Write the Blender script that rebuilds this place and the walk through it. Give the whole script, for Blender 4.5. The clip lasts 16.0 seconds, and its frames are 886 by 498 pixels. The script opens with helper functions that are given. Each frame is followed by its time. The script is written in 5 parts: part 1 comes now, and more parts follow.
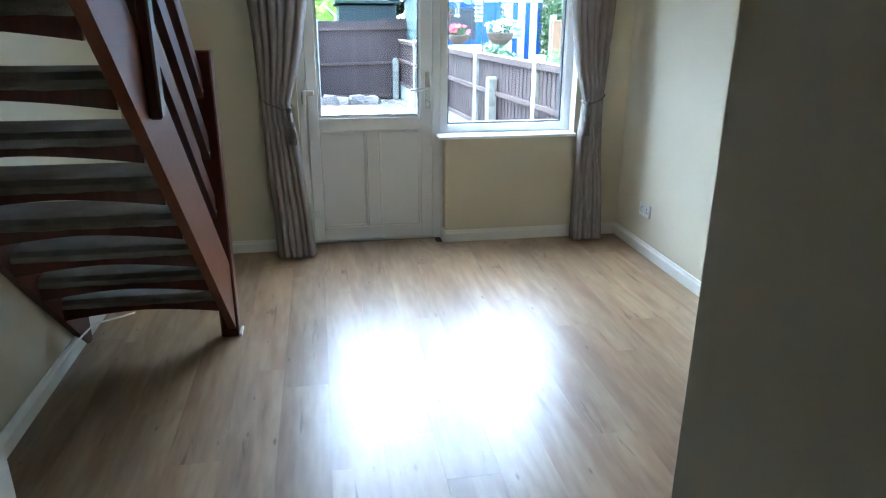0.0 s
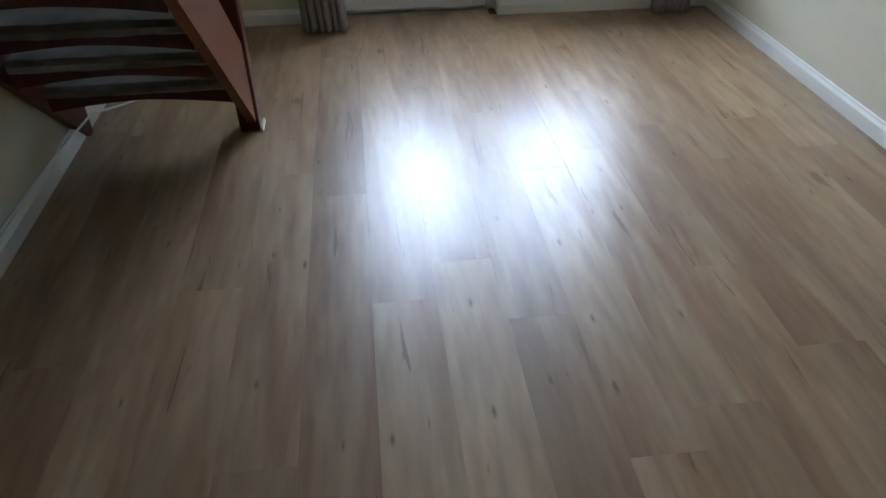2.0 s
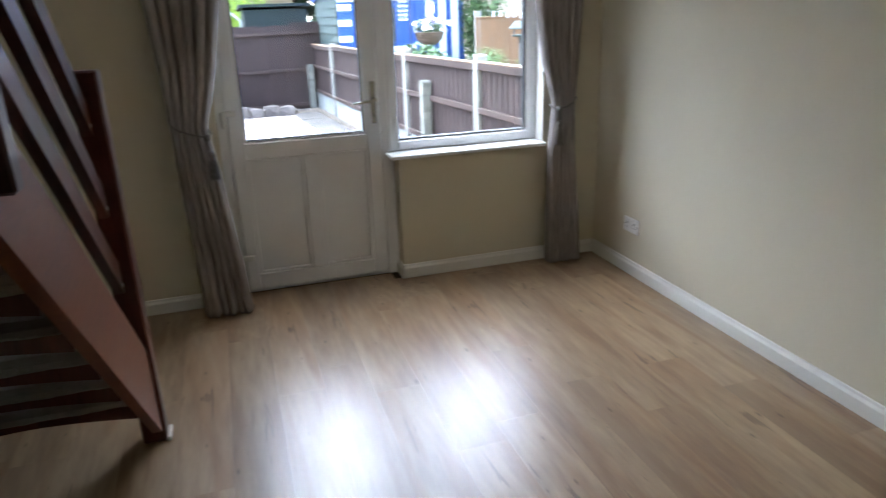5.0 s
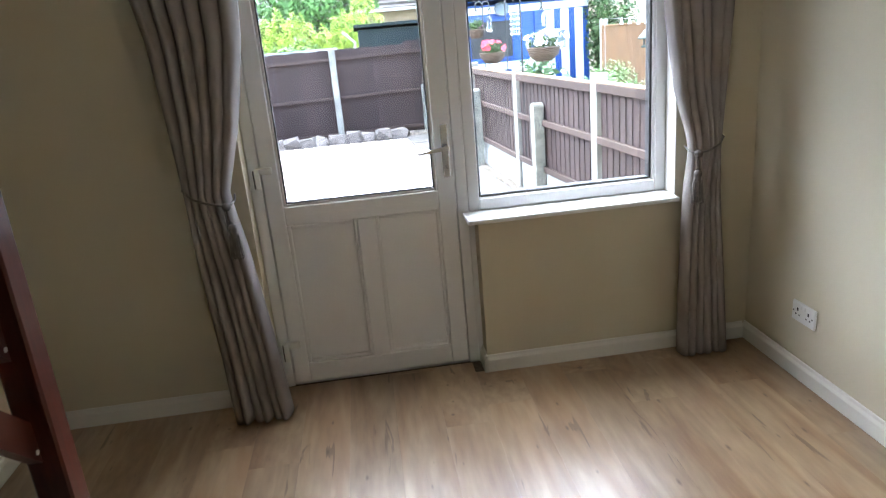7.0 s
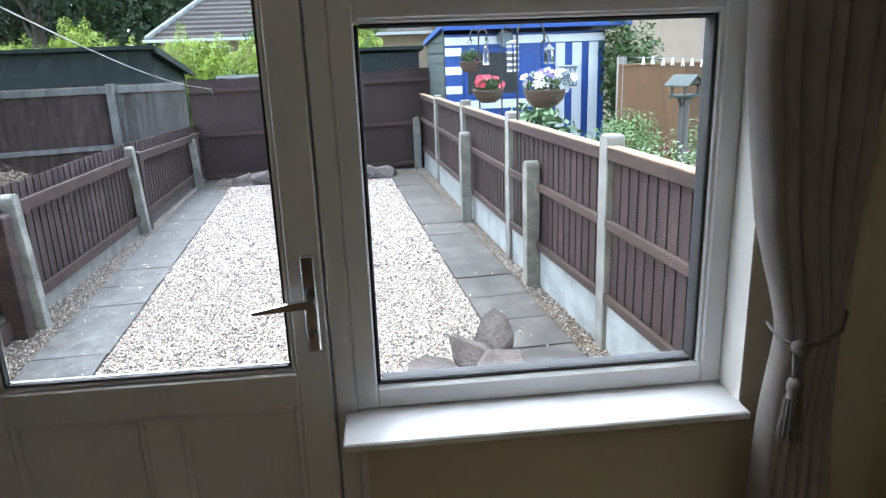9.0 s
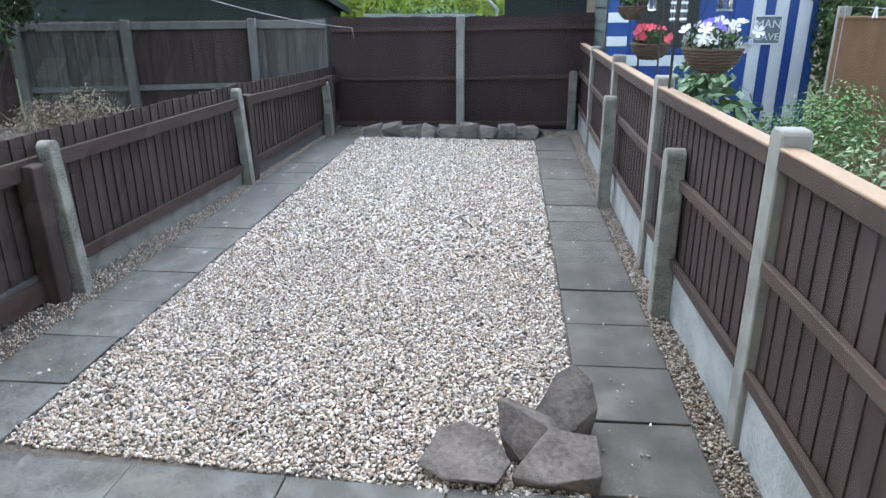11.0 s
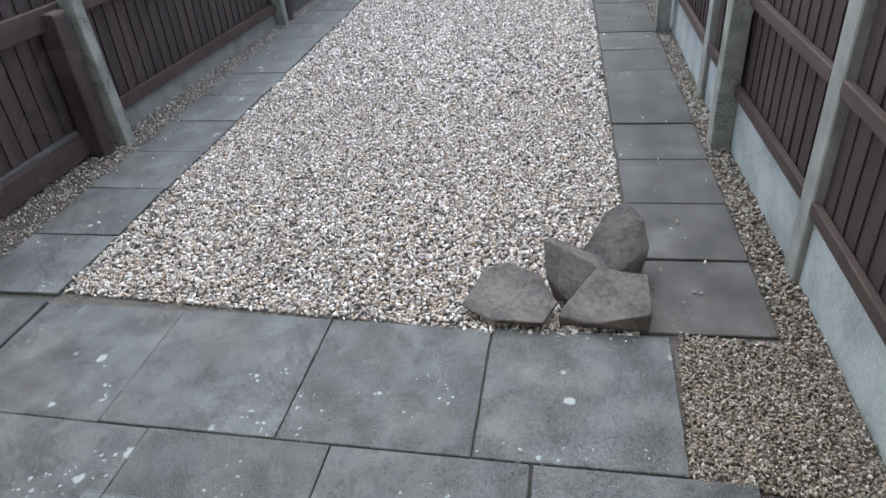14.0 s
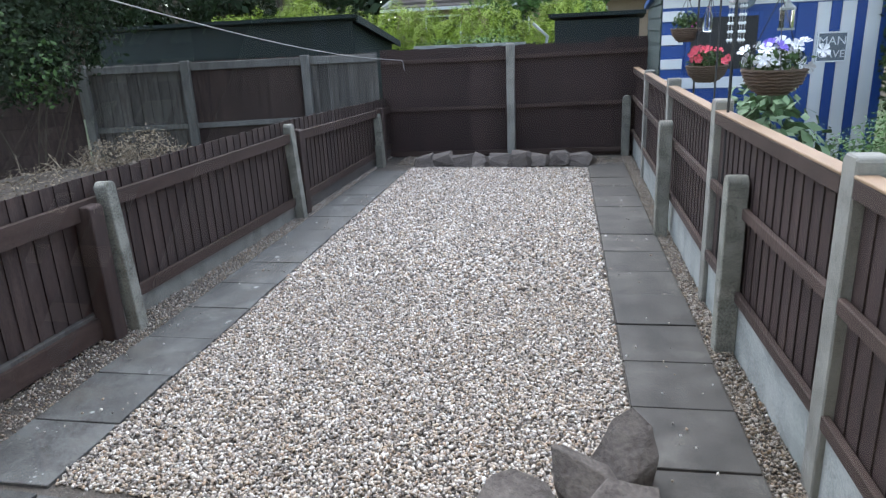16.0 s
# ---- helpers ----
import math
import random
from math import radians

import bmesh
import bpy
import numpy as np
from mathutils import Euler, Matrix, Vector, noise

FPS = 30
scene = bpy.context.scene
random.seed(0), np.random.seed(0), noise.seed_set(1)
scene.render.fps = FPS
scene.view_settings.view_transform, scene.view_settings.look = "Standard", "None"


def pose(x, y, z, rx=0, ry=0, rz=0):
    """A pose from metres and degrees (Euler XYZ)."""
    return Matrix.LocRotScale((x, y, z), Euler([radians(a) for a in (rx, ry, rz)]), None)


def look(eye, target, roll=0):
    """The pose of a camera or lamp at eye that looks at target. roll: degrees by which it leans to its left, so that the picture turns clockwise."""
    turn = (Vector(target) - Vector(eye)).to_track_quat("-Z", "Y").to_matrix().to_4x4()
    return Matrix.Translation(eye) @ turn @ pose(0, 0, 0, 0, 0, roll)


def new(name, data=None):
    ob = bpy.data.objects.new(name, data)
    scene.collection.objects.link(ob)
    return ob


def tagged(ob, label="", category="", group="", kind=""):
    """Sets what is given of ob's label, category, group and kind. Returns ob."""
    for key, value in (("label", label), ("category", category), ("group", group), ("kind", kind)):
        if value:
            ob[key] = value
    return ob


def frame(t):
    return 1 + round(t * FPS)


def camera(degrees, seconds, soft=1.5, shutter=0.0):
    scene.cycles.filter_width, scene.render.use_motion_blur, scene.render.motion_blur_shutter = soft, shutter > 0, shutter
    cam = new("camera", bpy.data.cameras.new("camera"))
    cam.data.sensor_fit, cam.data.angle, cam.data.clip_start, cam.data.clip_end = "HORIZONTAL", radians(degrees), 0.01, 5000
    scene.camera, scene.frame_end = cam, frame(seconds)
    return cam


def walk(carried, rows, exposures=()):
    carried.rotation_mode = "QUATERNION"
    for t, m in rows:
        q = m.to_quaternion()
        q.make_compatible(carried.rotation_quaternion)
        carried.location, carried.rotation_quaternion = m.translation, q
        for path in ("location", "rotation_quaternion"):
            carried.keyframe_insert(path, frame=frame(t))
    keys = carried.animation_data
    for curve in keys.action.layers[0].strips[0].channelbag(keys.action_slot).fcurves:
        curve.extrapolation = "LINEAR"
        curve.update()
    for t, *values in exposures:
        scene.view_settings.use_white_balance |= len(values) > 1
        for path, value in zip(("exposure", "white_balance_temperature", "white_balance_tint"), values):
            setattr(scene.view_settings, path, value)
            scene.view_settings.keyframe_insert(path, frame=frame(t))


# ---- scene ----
cam = camera(66.2, 16.0, soft=1.2, shutter=0.15)
PATH = [
    (0, (-0.797, -4.392, 1.503), (-0.466, -2.533, 0.844), 0.2),
    (0.5, (-0.84, -4.31, 1.491), (-0.541, -2.462, 0.785), 1.2),
    (1, (-0.846, -4.19, 1.464), (-0.552, -2.388, 0.648), 1.0),
    (1.5, (-0.788, -4.009, 1.452), (-0.542, -2.282, 0.475), 1.6),
    (2, (-0.791, -3.876, 1.362), (-0.609, -2.313, 0.127), -0.3),
    (2.5, (-0.825, -3.856, 1.343), (-0.53, -2.436, -0.034), 0.2),
    (3, (-0.853, -3.839, 1.347), (-0.37, -2.462, -0.02), 1.6),
    (3.5, (-0.879, -3.778, 1.417), (-0.241, -2.358, 0.161), 0.4),
    (4, (-0.906, -3.757, 1.435), (-0.085, -2.263, 0.388), 0.5),
    (4.5, (-0.867, -3.761, 1.468), (-0.035, -2.143, 0.638), 0.6),
    (5, (-0.883, -3.654, 1.483), (-0.328, -1.85, 0.822), -2.0),
    (5.2, (-0.825, -3.628, 1.48), (-0.543, -1.767, 0.805), -2.5),
    (7.3, (-0.345, -2.58, 1.532), (-0.161, -0.674, 0.956), -5.0),
    (7.5, (-0.274, -2.445, 1.549), (-0.114, -0.526, 1.008), -3.3),
    (8, (-0.166, -2.09, 1.539), (-0.064, -0.172, 0.983), -2.7),
    (8.2, (-0.119, -1.943, 1.556), (0.054, -0.027, 1.009), -2.2),
    (10.3, (0.402, -0.578, 1.534), (0.511, 1.336, 0.964), -0.6),
    (10.5, (0.462, -0.47, 1.547), (0.409, 1.44, 0.956), -2.0),
    (11, (0.566, -0.239, 1.512), (0.236, 1.612, 0.83), -0.4),
    (11.5, (0.593, -0.164, 1.46), (0.17, 1.6, 0.619), -0.7),
    (12, (0.596, -0.133, 1.433), (0.126, 1.555, 0.47), -2.0),
    (12.5, (0.608, -0.125, 1.401), (0.124, 1.513, 0.361), -3.5),
    (13, (0.59, -0.13, 1.387), (0.139, 1.454, 0.252), -4.0),
    (13.5, (0.588, -0.131, 1.39), (0.143, 1.419, 0.206), -4.4),
    (14, (0.579, -0.121, 1.439), (0.129, 1.498, 0.355), -4.7),
    (14.5, (0.58, -0.124, 1.47), (0.107, 1.601, 0.576), -4.8),
    (15, (0.58, -0.125, 1.489), (0.091, 1.656, 0.723), -4.3),
    (15.5, (0.577, -0.133, 1.505), (0.087, 1.685, 0.829), -3.7),
    (16, (0.576, -0.134, 1.521), (0.085, 1.709, 0.917), -2.7),
]
EXPOSURES = [(0, 4.83, 5000, -4), (1.0, 4.35, 5030, -1), (1.5, 4.2, 5250, 1), (2, 4.12, 5350, 2), (2.5, 4.33, 5350, 4), (3.0, 4.33, 5480, 5), (3.5, 4.12, 5550, 5), (4, 3.98, 5680, 6), (4.6, 4.0, 5740, 6), (5.2, 4.2, 5720, 6), (7.3, 4.45, 5950, 6), (7.6, 4.33, 5950, 6), (8.2, 3.62, 6050, 5),
             (10.3, 2.53, 6050, 5), (10.5, 2.41, 6050, 5), (11.0, 2.17, 6100, 5), (12.5, 1.83, 6100, 6), (14.0, 1.83, 6130, 6), (16.0, 1.89, 6200, 7)]
walk(cam, [(t, look(eye, target, roll)) for t, eye, target, roll in PATH], EXPOSURES)

# ---------------- world and sun: a bright overcast day ----------------
world = bpy.data.worlds.new("world")
scene.world = world
world.use_nodes = True
wn, wl = world.node_tree.nodes, world.node_tree.links
sky = wn.new("ShaderNodeTexSky")
sky.sky_type = "NISHITA"
sky.sun_disc = False
sky.sun_elevation, sky.sun_rotation = radians(57), radians(-23)
sky.dust_density, sky.ozone_density = 1.0, 1.5
pale = wn.new("ShaderNodeHueSaturation")
pale.inputs["Saturation"].default_value = 0.6
wl.new(sky.outputs[0], pale.inputs["Color"])
wl.new(pale.outputs[0], wn["Background"].inputs["Color"])
wn["Background"].inputs["Strength"].default_value = 0.15
sun = new("sun", bpy.data.lights.new("sun", "SUN"))
sun.data.energy, sun.data.angle, sun.data.color = 0.85, radians(90), (1.0, 0.98, 0.97)
sun.matrix_world = look((-3.0, 9.0, 12.0), (0, 2, 0))

lamp = new("bulb_light", bpy.data.lights.new("bulb_light", "POINT"))
lamp.data.energy, lamp.data.shadow_soft_size, lamp.data.color = 0.2, 0.045, (1.0, 0.76, 0.5)
lamp.matrix_world = pose(-0.18, -1.45, 2.2)


# ---------------- materials ----------------
def material(name, c1, c2, scale=8.0, rough=0.6, rough2=None, bump=0.1, fine=60.0, stretch=(1, 1, 1), metallic=0.0,
             vary=0.0, island=False, spec=0.5, c3=None, dist=0.004, coat=0.0, span=(0.34, 0.66)):
    """Two tones mixed by broad and fine noise, with relief; vary: change of value from piece to piece."""
    m = bpy.data.materials.new(name)
    m.use_nodes = True
    n, l = m.node_tree.nodes, m.node_tree.links
    b = n["Principled BSDF"]
    tc, mp = n.new("ShaderNodeTexCoord"), n.new("ShaderNodeMapping")
    mp.inputs["Scale"].default_value = stretch
    l.new(tc.outputs["Object"], mp.inputs["Vector"])
    off = None
    if vary:
        src = n.new("ShaderNodeNewGeometry").outputs["Random Per Island"] if island else n.new("ShaderNodeObjectInfo").outputs["Random"]
        off = src
        sh = n.new("ShaderNodeVectorMath")
        sh.operation = "SCALE"
        sh.inputs[0].default_value = (7.3, 3.1, 11.7)
        l.new(src, sh.inputs["Scale"])
        l.new(sh.outputs[0], mp.inputs["Location"])
    n1, n2 = n.new("ShaderNodeTexNoise"), n.new("ShaderNodeTexNoise")
    n1.inputs["Scale"].default_value, n1.inputs["Detail"].default_value = scale, 5
    n2.inputs["Scale"].default_value, n2.inputs["Detail"].default_value = fine, 4
    for t in (n1, n2):
        l.new(mp.outputs[0], t.inputs["Vector"])
    add = n.new("ShaderNodeMath")
    add.operation = "MULTIPLY_ADD"
    add.inputs[1].default_value, add.inputs[2].default_value = 0.45, 0.0
    l.new(n2.outputs["Fac"], add.inputs[0])
    sm = n.new("ShaderNodeMath")
    sm.operation = "MULTIPLY_ADD"
    sm.inputs[1].default_value = 0.55
    l.new(n1.outputs["Fac"], sm.inputs[0])
    l.new(add.outputs[0], sm.inputs[2])
    ramp = n.new("ShaderNodeValToRGB")
    ramp.color_ramp.elements[0].position, ramp.color_ramp.elements[1].position = span
    ramp.color_ramp.elements[0].color, ramp.color_ramp.elements[1].color = (*c1, 1), (*c2, 1)
    if c3:
        e = ramp.color_ramp.elements.new(0.72)
        e.color = (*c3, 1)
        ramp.color_ramp.elements[1].position = 0.58
    l.new(sm.outputs[0], ramp.inputs["Fac"])
    col = ramp.outputs["Color"]
    if vary:
        hs = n.new("ShaderNodeHueSaturation")
        mr = n.new("ShaderNodeMapRange")
        mr.inputs["To Min"].default_value, mr.inputs["To Max"].default_value = 1 - vary, 1 + vary
        l.new(off, mr.inputs["Value"])
        l.new(mr.outputs[0], hs.inputs["Value"])
        l.new(col, hs.inputs["Color"])
        col = hs.outputs["Color"]
    l.new(col, b.inputs["Base Color"])
    rr = n.new("ShaderNodeMapRange")
    rr.inputs["To Min"].default_value, rr.inputs["To Max"].default_value = rough, rough2 if rough2 else min(1, rough + 0.12)
    l.new(n1.outputs["Fac"], rr.inputs["Value"])
    l.new(rr.outputs[0], b.inputs["Roughness"])
    b.inputs["Metallic"].default_value = metallic
    b.inputs["Specular IOR Level"].default_value = spec
    b.inputs["Coat Weight"].default_value = coat
    if bump:
        bp = n.new("ShaderNodeBump")
        bp.inputs["Strength"].default_value, bp.inputs["Distance"].default_value = bump, dist
        l.new(sm.outputs[0], bp.inputs["Height"])
        l.new(bp.outputs[0], b.inputs["Normal"])
    return m


def wood_floor():
    """Pale oak laminate: long grain, knots, tone from board to board, a satin finish."""
    m = material("oak_laminate", (0.25, 0.168, 0.102), (0.415, 0.3, 0.182), 1.6, 0.3, 0.42, 0.015, 14, (2.5, 0.45, 1), vary=0.07, dist=0.0006, spec=0.92, span=(0.36, 0.64))
    n, l = m.node_tree.nodes, m.node_tree.links
    b = n["Principled BSDF"]
    old = b.inputs["Base Color"].links[0].from_socket
    tc, mp, inf = n.new("ShaderNodeTexCoord"), n.new("ShaderNodeMapping"), n.new("ShaderNodeObjectInfo")
    sh = n.new("ShaderNodeVectorMath")
    sh.operation = "SCALE"
    sh.inputs[0].default_value = (31.0, 17.0, 5.0)
    l.new(inf.outputs["Random"], sh.inputs["Scale"])
    l.new(sh.outputs[0], mp.inputs["Location"])
    mp.inputs["Scale"].default_value = (8.2, 3.4, 1)
    l.new(tc.outputs["Object"], mp.inputs["Vector"])
    vo = n.new("ShaderNodeTexVoronoi")
    vo.voronoi_dimensions = "2D"
    vo.inputs["Scale"].default_value = 1.0
    l.new(mp.outputs[0], vo.inputs["Vector"])
    kn = n.new("ShaderNodeMapRange")
    kn.inputs["From Min"].default_value, kn.inputs["From Max"].default_value = 0.012, 0.08
    kn.inputs["To Min"].default_value, kn.inputs["To Max"].default_value = 0.25, 1.0
    sp, wide = n.new("ShaderNodeSeparateColor"), n.new("ShaderNodeMath")
    l.new(vo.outputs["Color"], sp.inputs[0])
    wide.operation = "MULTIPLY_ADD"             # knots of many sizes, most of them tiny
    wide.inputs[1].default_value = 0.1
    l.new(sp.outputs[0], wide.inputs[0])
    l.new(vo.outputs["Distance"], wide.inputs[2])
    l.new(wide.outputs[0], kn.inputs["Value"])
    # broad reddish bands of heartwood
    mp3, hb, hr = n.new("ShaderNodeMapping"), n.new("ShaderNodeTexNoise"), n.new("ShaderNodeMapRange")
    mp3.inputs["Scale"].default_value = (7, 1.1, 1)
    l.new(sh.outputs[0], mp3.inputs["Location"])
    l.new(tc.outputs["Object"], mp3.inputs["Vector"])
    hb.inputs["Scale"].default_value, hb.inputs["Detail"].default_value, hb.inputs["Distortion"].default_value = 1.0, 2, 0.9
    l.new(mp3.outputs[0], hb.inputs["Vector"])
    hr.inputs["From Min"].default_value, hr.inputs["From Max"].default_value = 0.44, 0.64
    l.new(hb.outputs["Fac"], hr.inputs["Value"])
    band = n.new("ShaderNodeMix")
    band.data_type, band.blend_type = "RGBA", "MULTIPLY"
    band.inputs["B"].default_value = (0.8, 0.7, 0.63, 1)
    l.new(hr.outputs[0], band.inputs["Factor"])
    l.new(old, band.inputs["A"])
    old = band.outputs["Result"]
    # fine dark cracks along the grain
    mp2, cr = n.new("ShaderNodeMapping"), n.new("ShaderNodeTexNoise")
    mp2.inputs["Scale"].default_value = (26, 3.0, 1)
    l.new(sh.outputs[0], mp2.inputs["Location"])
    l.new(tc.outputs["Object"], mp2.inputs["Vector"])
    cr.inputs["Scale"].default_value, cr.inputs["Detail"].default_value, cr.inputs["Distortion"].default_value = 1.2, 3, 0.6
    l.new(mp2.outputs[0], cr.inputs["Vector"])
    ck = n.new("ShaderNodeMapRange")
    ck.inputs["From Min"].default_value, ck.inputs["From Max"].default_value = 0.275, 0.325
    ck.inputs["To Min"].default_value, ck.inputs["To Max"].default_value = 0.5, 1.0
    l.new(cr.outputs["Fac"], ck.inputs["Value"])
    mu = n.new("ShaderNodeMath")
    mu.operation = "MULTIPLY"
    l.new(kn.outputs[0], mu.inputs[0])
    l.new(ck.outputs[0], mu.inputs[1])
    mix = n.new("ShaderNodeMix")
    mix.data_type = "RGBA"
    mix.inputs["A"].default_value = (0.045, 0.025, 0.015, 1)
    l.new(mu.outputs[0], mix.inputs["Factor"])
    l.new(old, mix.inputs["B"])
    l.new(mix.outputs["Result"], b.inputs["Base Color"])
    return m


def glass():
    m = bpy.data.materials.new("window_glass")
    m.use_nodes = True
    b = m.node_tree.nodes["Principled BSDF"]
    b.inputs["Base Color"].default_value = (1, 1, 1, 1)
    b.inputs["Transmission Weight"].default_value, b.inputs["Roughness"].default_value, b.inputs["IOR"].default_value = 1, 0, 1.45
    return m


def slab_material():
    """Dark concrete flags with pale blotches of lichen and scuffs."""
    m = material("paving_concrete", (0.019, 0.0195, 0.0192), (0.092, 0.0925, 0.09), 7, 0.62, 0.85, 0.3, 85, vary=0.16, dist=0.003, span=(0.4, 0.6))
    n, l = m.node_tree.nodes, m.node_tree.links
    b = n["Principled BSDF"]
    old = b.inputs["Base Color"].links[0].from_socket
    tc, inf, mp = n.new("ShaderNodeTexCoord"), n.new("ShaderNodeObjectInfo"), n.new("ShaderNodeMapping")
    sh = n.new("ShaderNodeVectorMath")
    sh.operation = "SCALE"
    sh.inputs[0].default_value = (13.0, 29.0, 0.0)
    l.new(inf.outputs["Random"], sh.inputs["Scale"])
    l.new(sh.outputs[0], mp.inputs["Location"])
    l.new(tc.outputs["Object"], mp.inputs["Vector"])
    warp = n.new("ShaderNodeTexNoise")
    warp.inputs["Scale"].default_value = 45
    l.new(mp.outputs[0], warp.inputs["Vector"])
    wv = n.new("ShaderNodeVectorMath")
    wv.operation = "MULTIPLY_ADD"
    wv.inputs[1].default_value = (0.022, 0.022, 0.022)
    l.new(warp.outputs["Color"], wv.inputs[0])
    l.new(mp.outputs[0], wv.inputs[2])
    vo = n.new("ShaderNodeTexVoronoi")
    vo.inputs["Scale"].default_value = 34
    l.new(wv.outputs[0], vo.inputs["Vector"])
    patch = n.new("ShaderNodeTexNoise")
    patch.inputs["Scale"].default_value = 3.0
    l.new(mp.outputs[0], patch.inputs["Vector"])
    th = n.new("ShaderNodeMapRange")
    th.inputs["From Min"].default_value, th.inputs["From Max"].default_value = 0.5, 0.86
    th.inputs["To Min"].default_value, th.inputs["To Max"].default_value = 0.0, 0.55
    l.new(patch.outputs["Fac"], th.inputs["Value"])
    df = n.new("ShaderNodeMath")
    df.operation = "SUBTRACT"
    l.new(th.outputs[0], df.inputs[0])
    l.new(vo.outputs["Distance"], df.inputs[1])
    sp = n.new("ShaderNodeMapRange")
    sp.inputs["From Min"].default_value, sp.inputs["From Max"].default_value = 0.0, 0.05
    l.new(df.outputs[0], sp.inputs["Value"])
    st1 = n.new("ShaderNodeTexNoise")
    st1.inputs["Scale"].default_value, st1.inputs["Detail"].default_value, st1.inputs["Distortion"].default_value = 5.0, 9, 1.2
    l.new(mp.outputs[0], st1.inputs["Vector"])
    sr = n.new("ShaderNodeMapRange")
    sr.inputs["From Min"].default_value, sr.inputs["From Max"].default_value = 0.35, 0.66
    sr.inputs["To Min"].default_value, sr.inputs["To Max"].default_value = 0.8, 1.14
    l.new(st1.outputs["Fac"], sr.inputs["Value"])
    sh2 = n.new("ShaderNodeHueSaturation")
    l.new(sr.outputs[0], sh2.inputs["Value"])
    l.new(old, sh2.inputs["Color"])
    old = sh2.outputs["Color"]
    # tiny pale grains of worn aggregate
    gr, gm, gx = n.new("ShaderNodeTexNoise"), n.new("ShaderNodeMapRange"), n.new("ShaderNodeMix")
    gr.inputs["Scale"].default_value, gr.inputs["Detail"].default_value = 260, 3
    l.new(mp.outputs[0], gr.inputs["Vector"])
    gm.inputs["From Min"].default_value, gm.inputs["From Max"].default_value = 0.56, 0.64
    gm.inputs["To Max"].default_value = 0.8
    l.new(gr.outputs["Fac"], gm.inputs["Value"])
    gx.data_type = "RGBA"
    gx.inputs["B"].default_value = (0.27, 0.275, 0.262, 1)
    l.new(gm.outputs[0], gx.inputs["Factor"])
    l.new(old, gx.inputs["A"])
    old = gx.outputs["Result"]
    # brown algae in broad patches
    al, ar, am = n.new("ShaderNodeTexNoise"), n.new("ShaderNodeMapRange"), n.new("ShaderNodeMix")
    al.inputs["Scale"].default_value, al.inputs["Detail"].default_value = 2.6, 7
    l.new(mp.outputs[0], al.inputs["Vector"])
    ar.inputs["From Min"].default_value, ar.inputs["From Max"].default_value = 0.46, 0.66
    ar.inputs["To Max"].default_value = 0.35
    l.new(al.outputs["Fac"], ar.inputs["Value"])
    am.data_type, am.blend_type = "RGBA", "MULTIPLY"
    am.inputs["B"].default_value = (0.9, 0.72, 0.5, 1)
    l.new(ar.outputs[0], am.inputs["Factor"])
    l.new(old, am.inputs["A"])
    old = am.outputs["Result"]
    # pale cloudy scuffs
    cn, cm, cx = n.new("ShaderNodeTexNoise"), n.new("ShaderNodeMapRange"), n.new("ShaderNodeMix")
    cn.inputs["Scale"].default_value, cn.inputs["Detail"].default_value, cn.inputs["Distortion"].default_value = 4.5, 10, 0.6
    cn.inputs["Roughness"].default_value = 0.68
    l.new(mp.outputs[0], cn.inputs["Vector"])
    cm.inputs["From Min"].default_value, cm.inputs["From Max"].default_value = 0.5, 0.68
    cm.inputs["To Max"].default_value = 0.5
    l.new(cn.outputs["Fac"], cm.inputs["Value"])
    cx.data_type = "RGBA"
    cx.inputs["B"].default_value = (0.175, 0.178, 0.168, 1)
    l.new(cm.outputs[0], cx.inputs["Factor"])
    l.new(old, cx.inputs["A"])
    old = cx.outputs["Result"]
    # single large rounds of lichen
    lv, lsep, ld, lm, lx = (n.new("ShaderNode" + q) for q in ("TexVoronoi", "SeparateColor", "Math", "MapRange", "Mix"))
    lv.inputs["Scale"].default_value = 8.5
    l.new(wv.outputs[0], lv.inputs["Vector"])
    l.new(lv.outputs["Color"], lsep.inputs[0])
    ld.operation = "MULTIPLY_ADD"
    ld.inputs[1].default_value = 0.75
    l.new(lsep.outputs[1], ld.inputs[0])
    l.new(lv.outputs["Distance"], ld.inputs[2])
    lm.inputs["From Min"].default_value, lm.inputs["From Max"].default_value = 0.2, 0.25
    lm.inputs["To Min"].default_value, lm.inputs["To Max"].default_value = 0.9, 0.0
    l.new(ld.outputs[0], lm.inputs["Value"])
    lx.data_type = "RGBA"
    lx.inputs["B"].default_value = (0.34, 0.35, 0.325, 1)
    l.new(lm.outputs[0], lx.inputs["Factor"])
    l.new(old, lx.inputs["A"])
    old = lx.outputs["Result"]
    mix = n.new("ShaderNodeMix")
    mix.data_type = "RGBA"
    mix.inputs["B"].default_value = (0.3, 0.31, 0.29, 1)
    l.new(sp.outputs[0], mix.inputs["Factor"])
    l.new(old, mix.inputs["A"])
    l.new(mix.outputs["Result"], b.inputs["Base Color"])
    return m


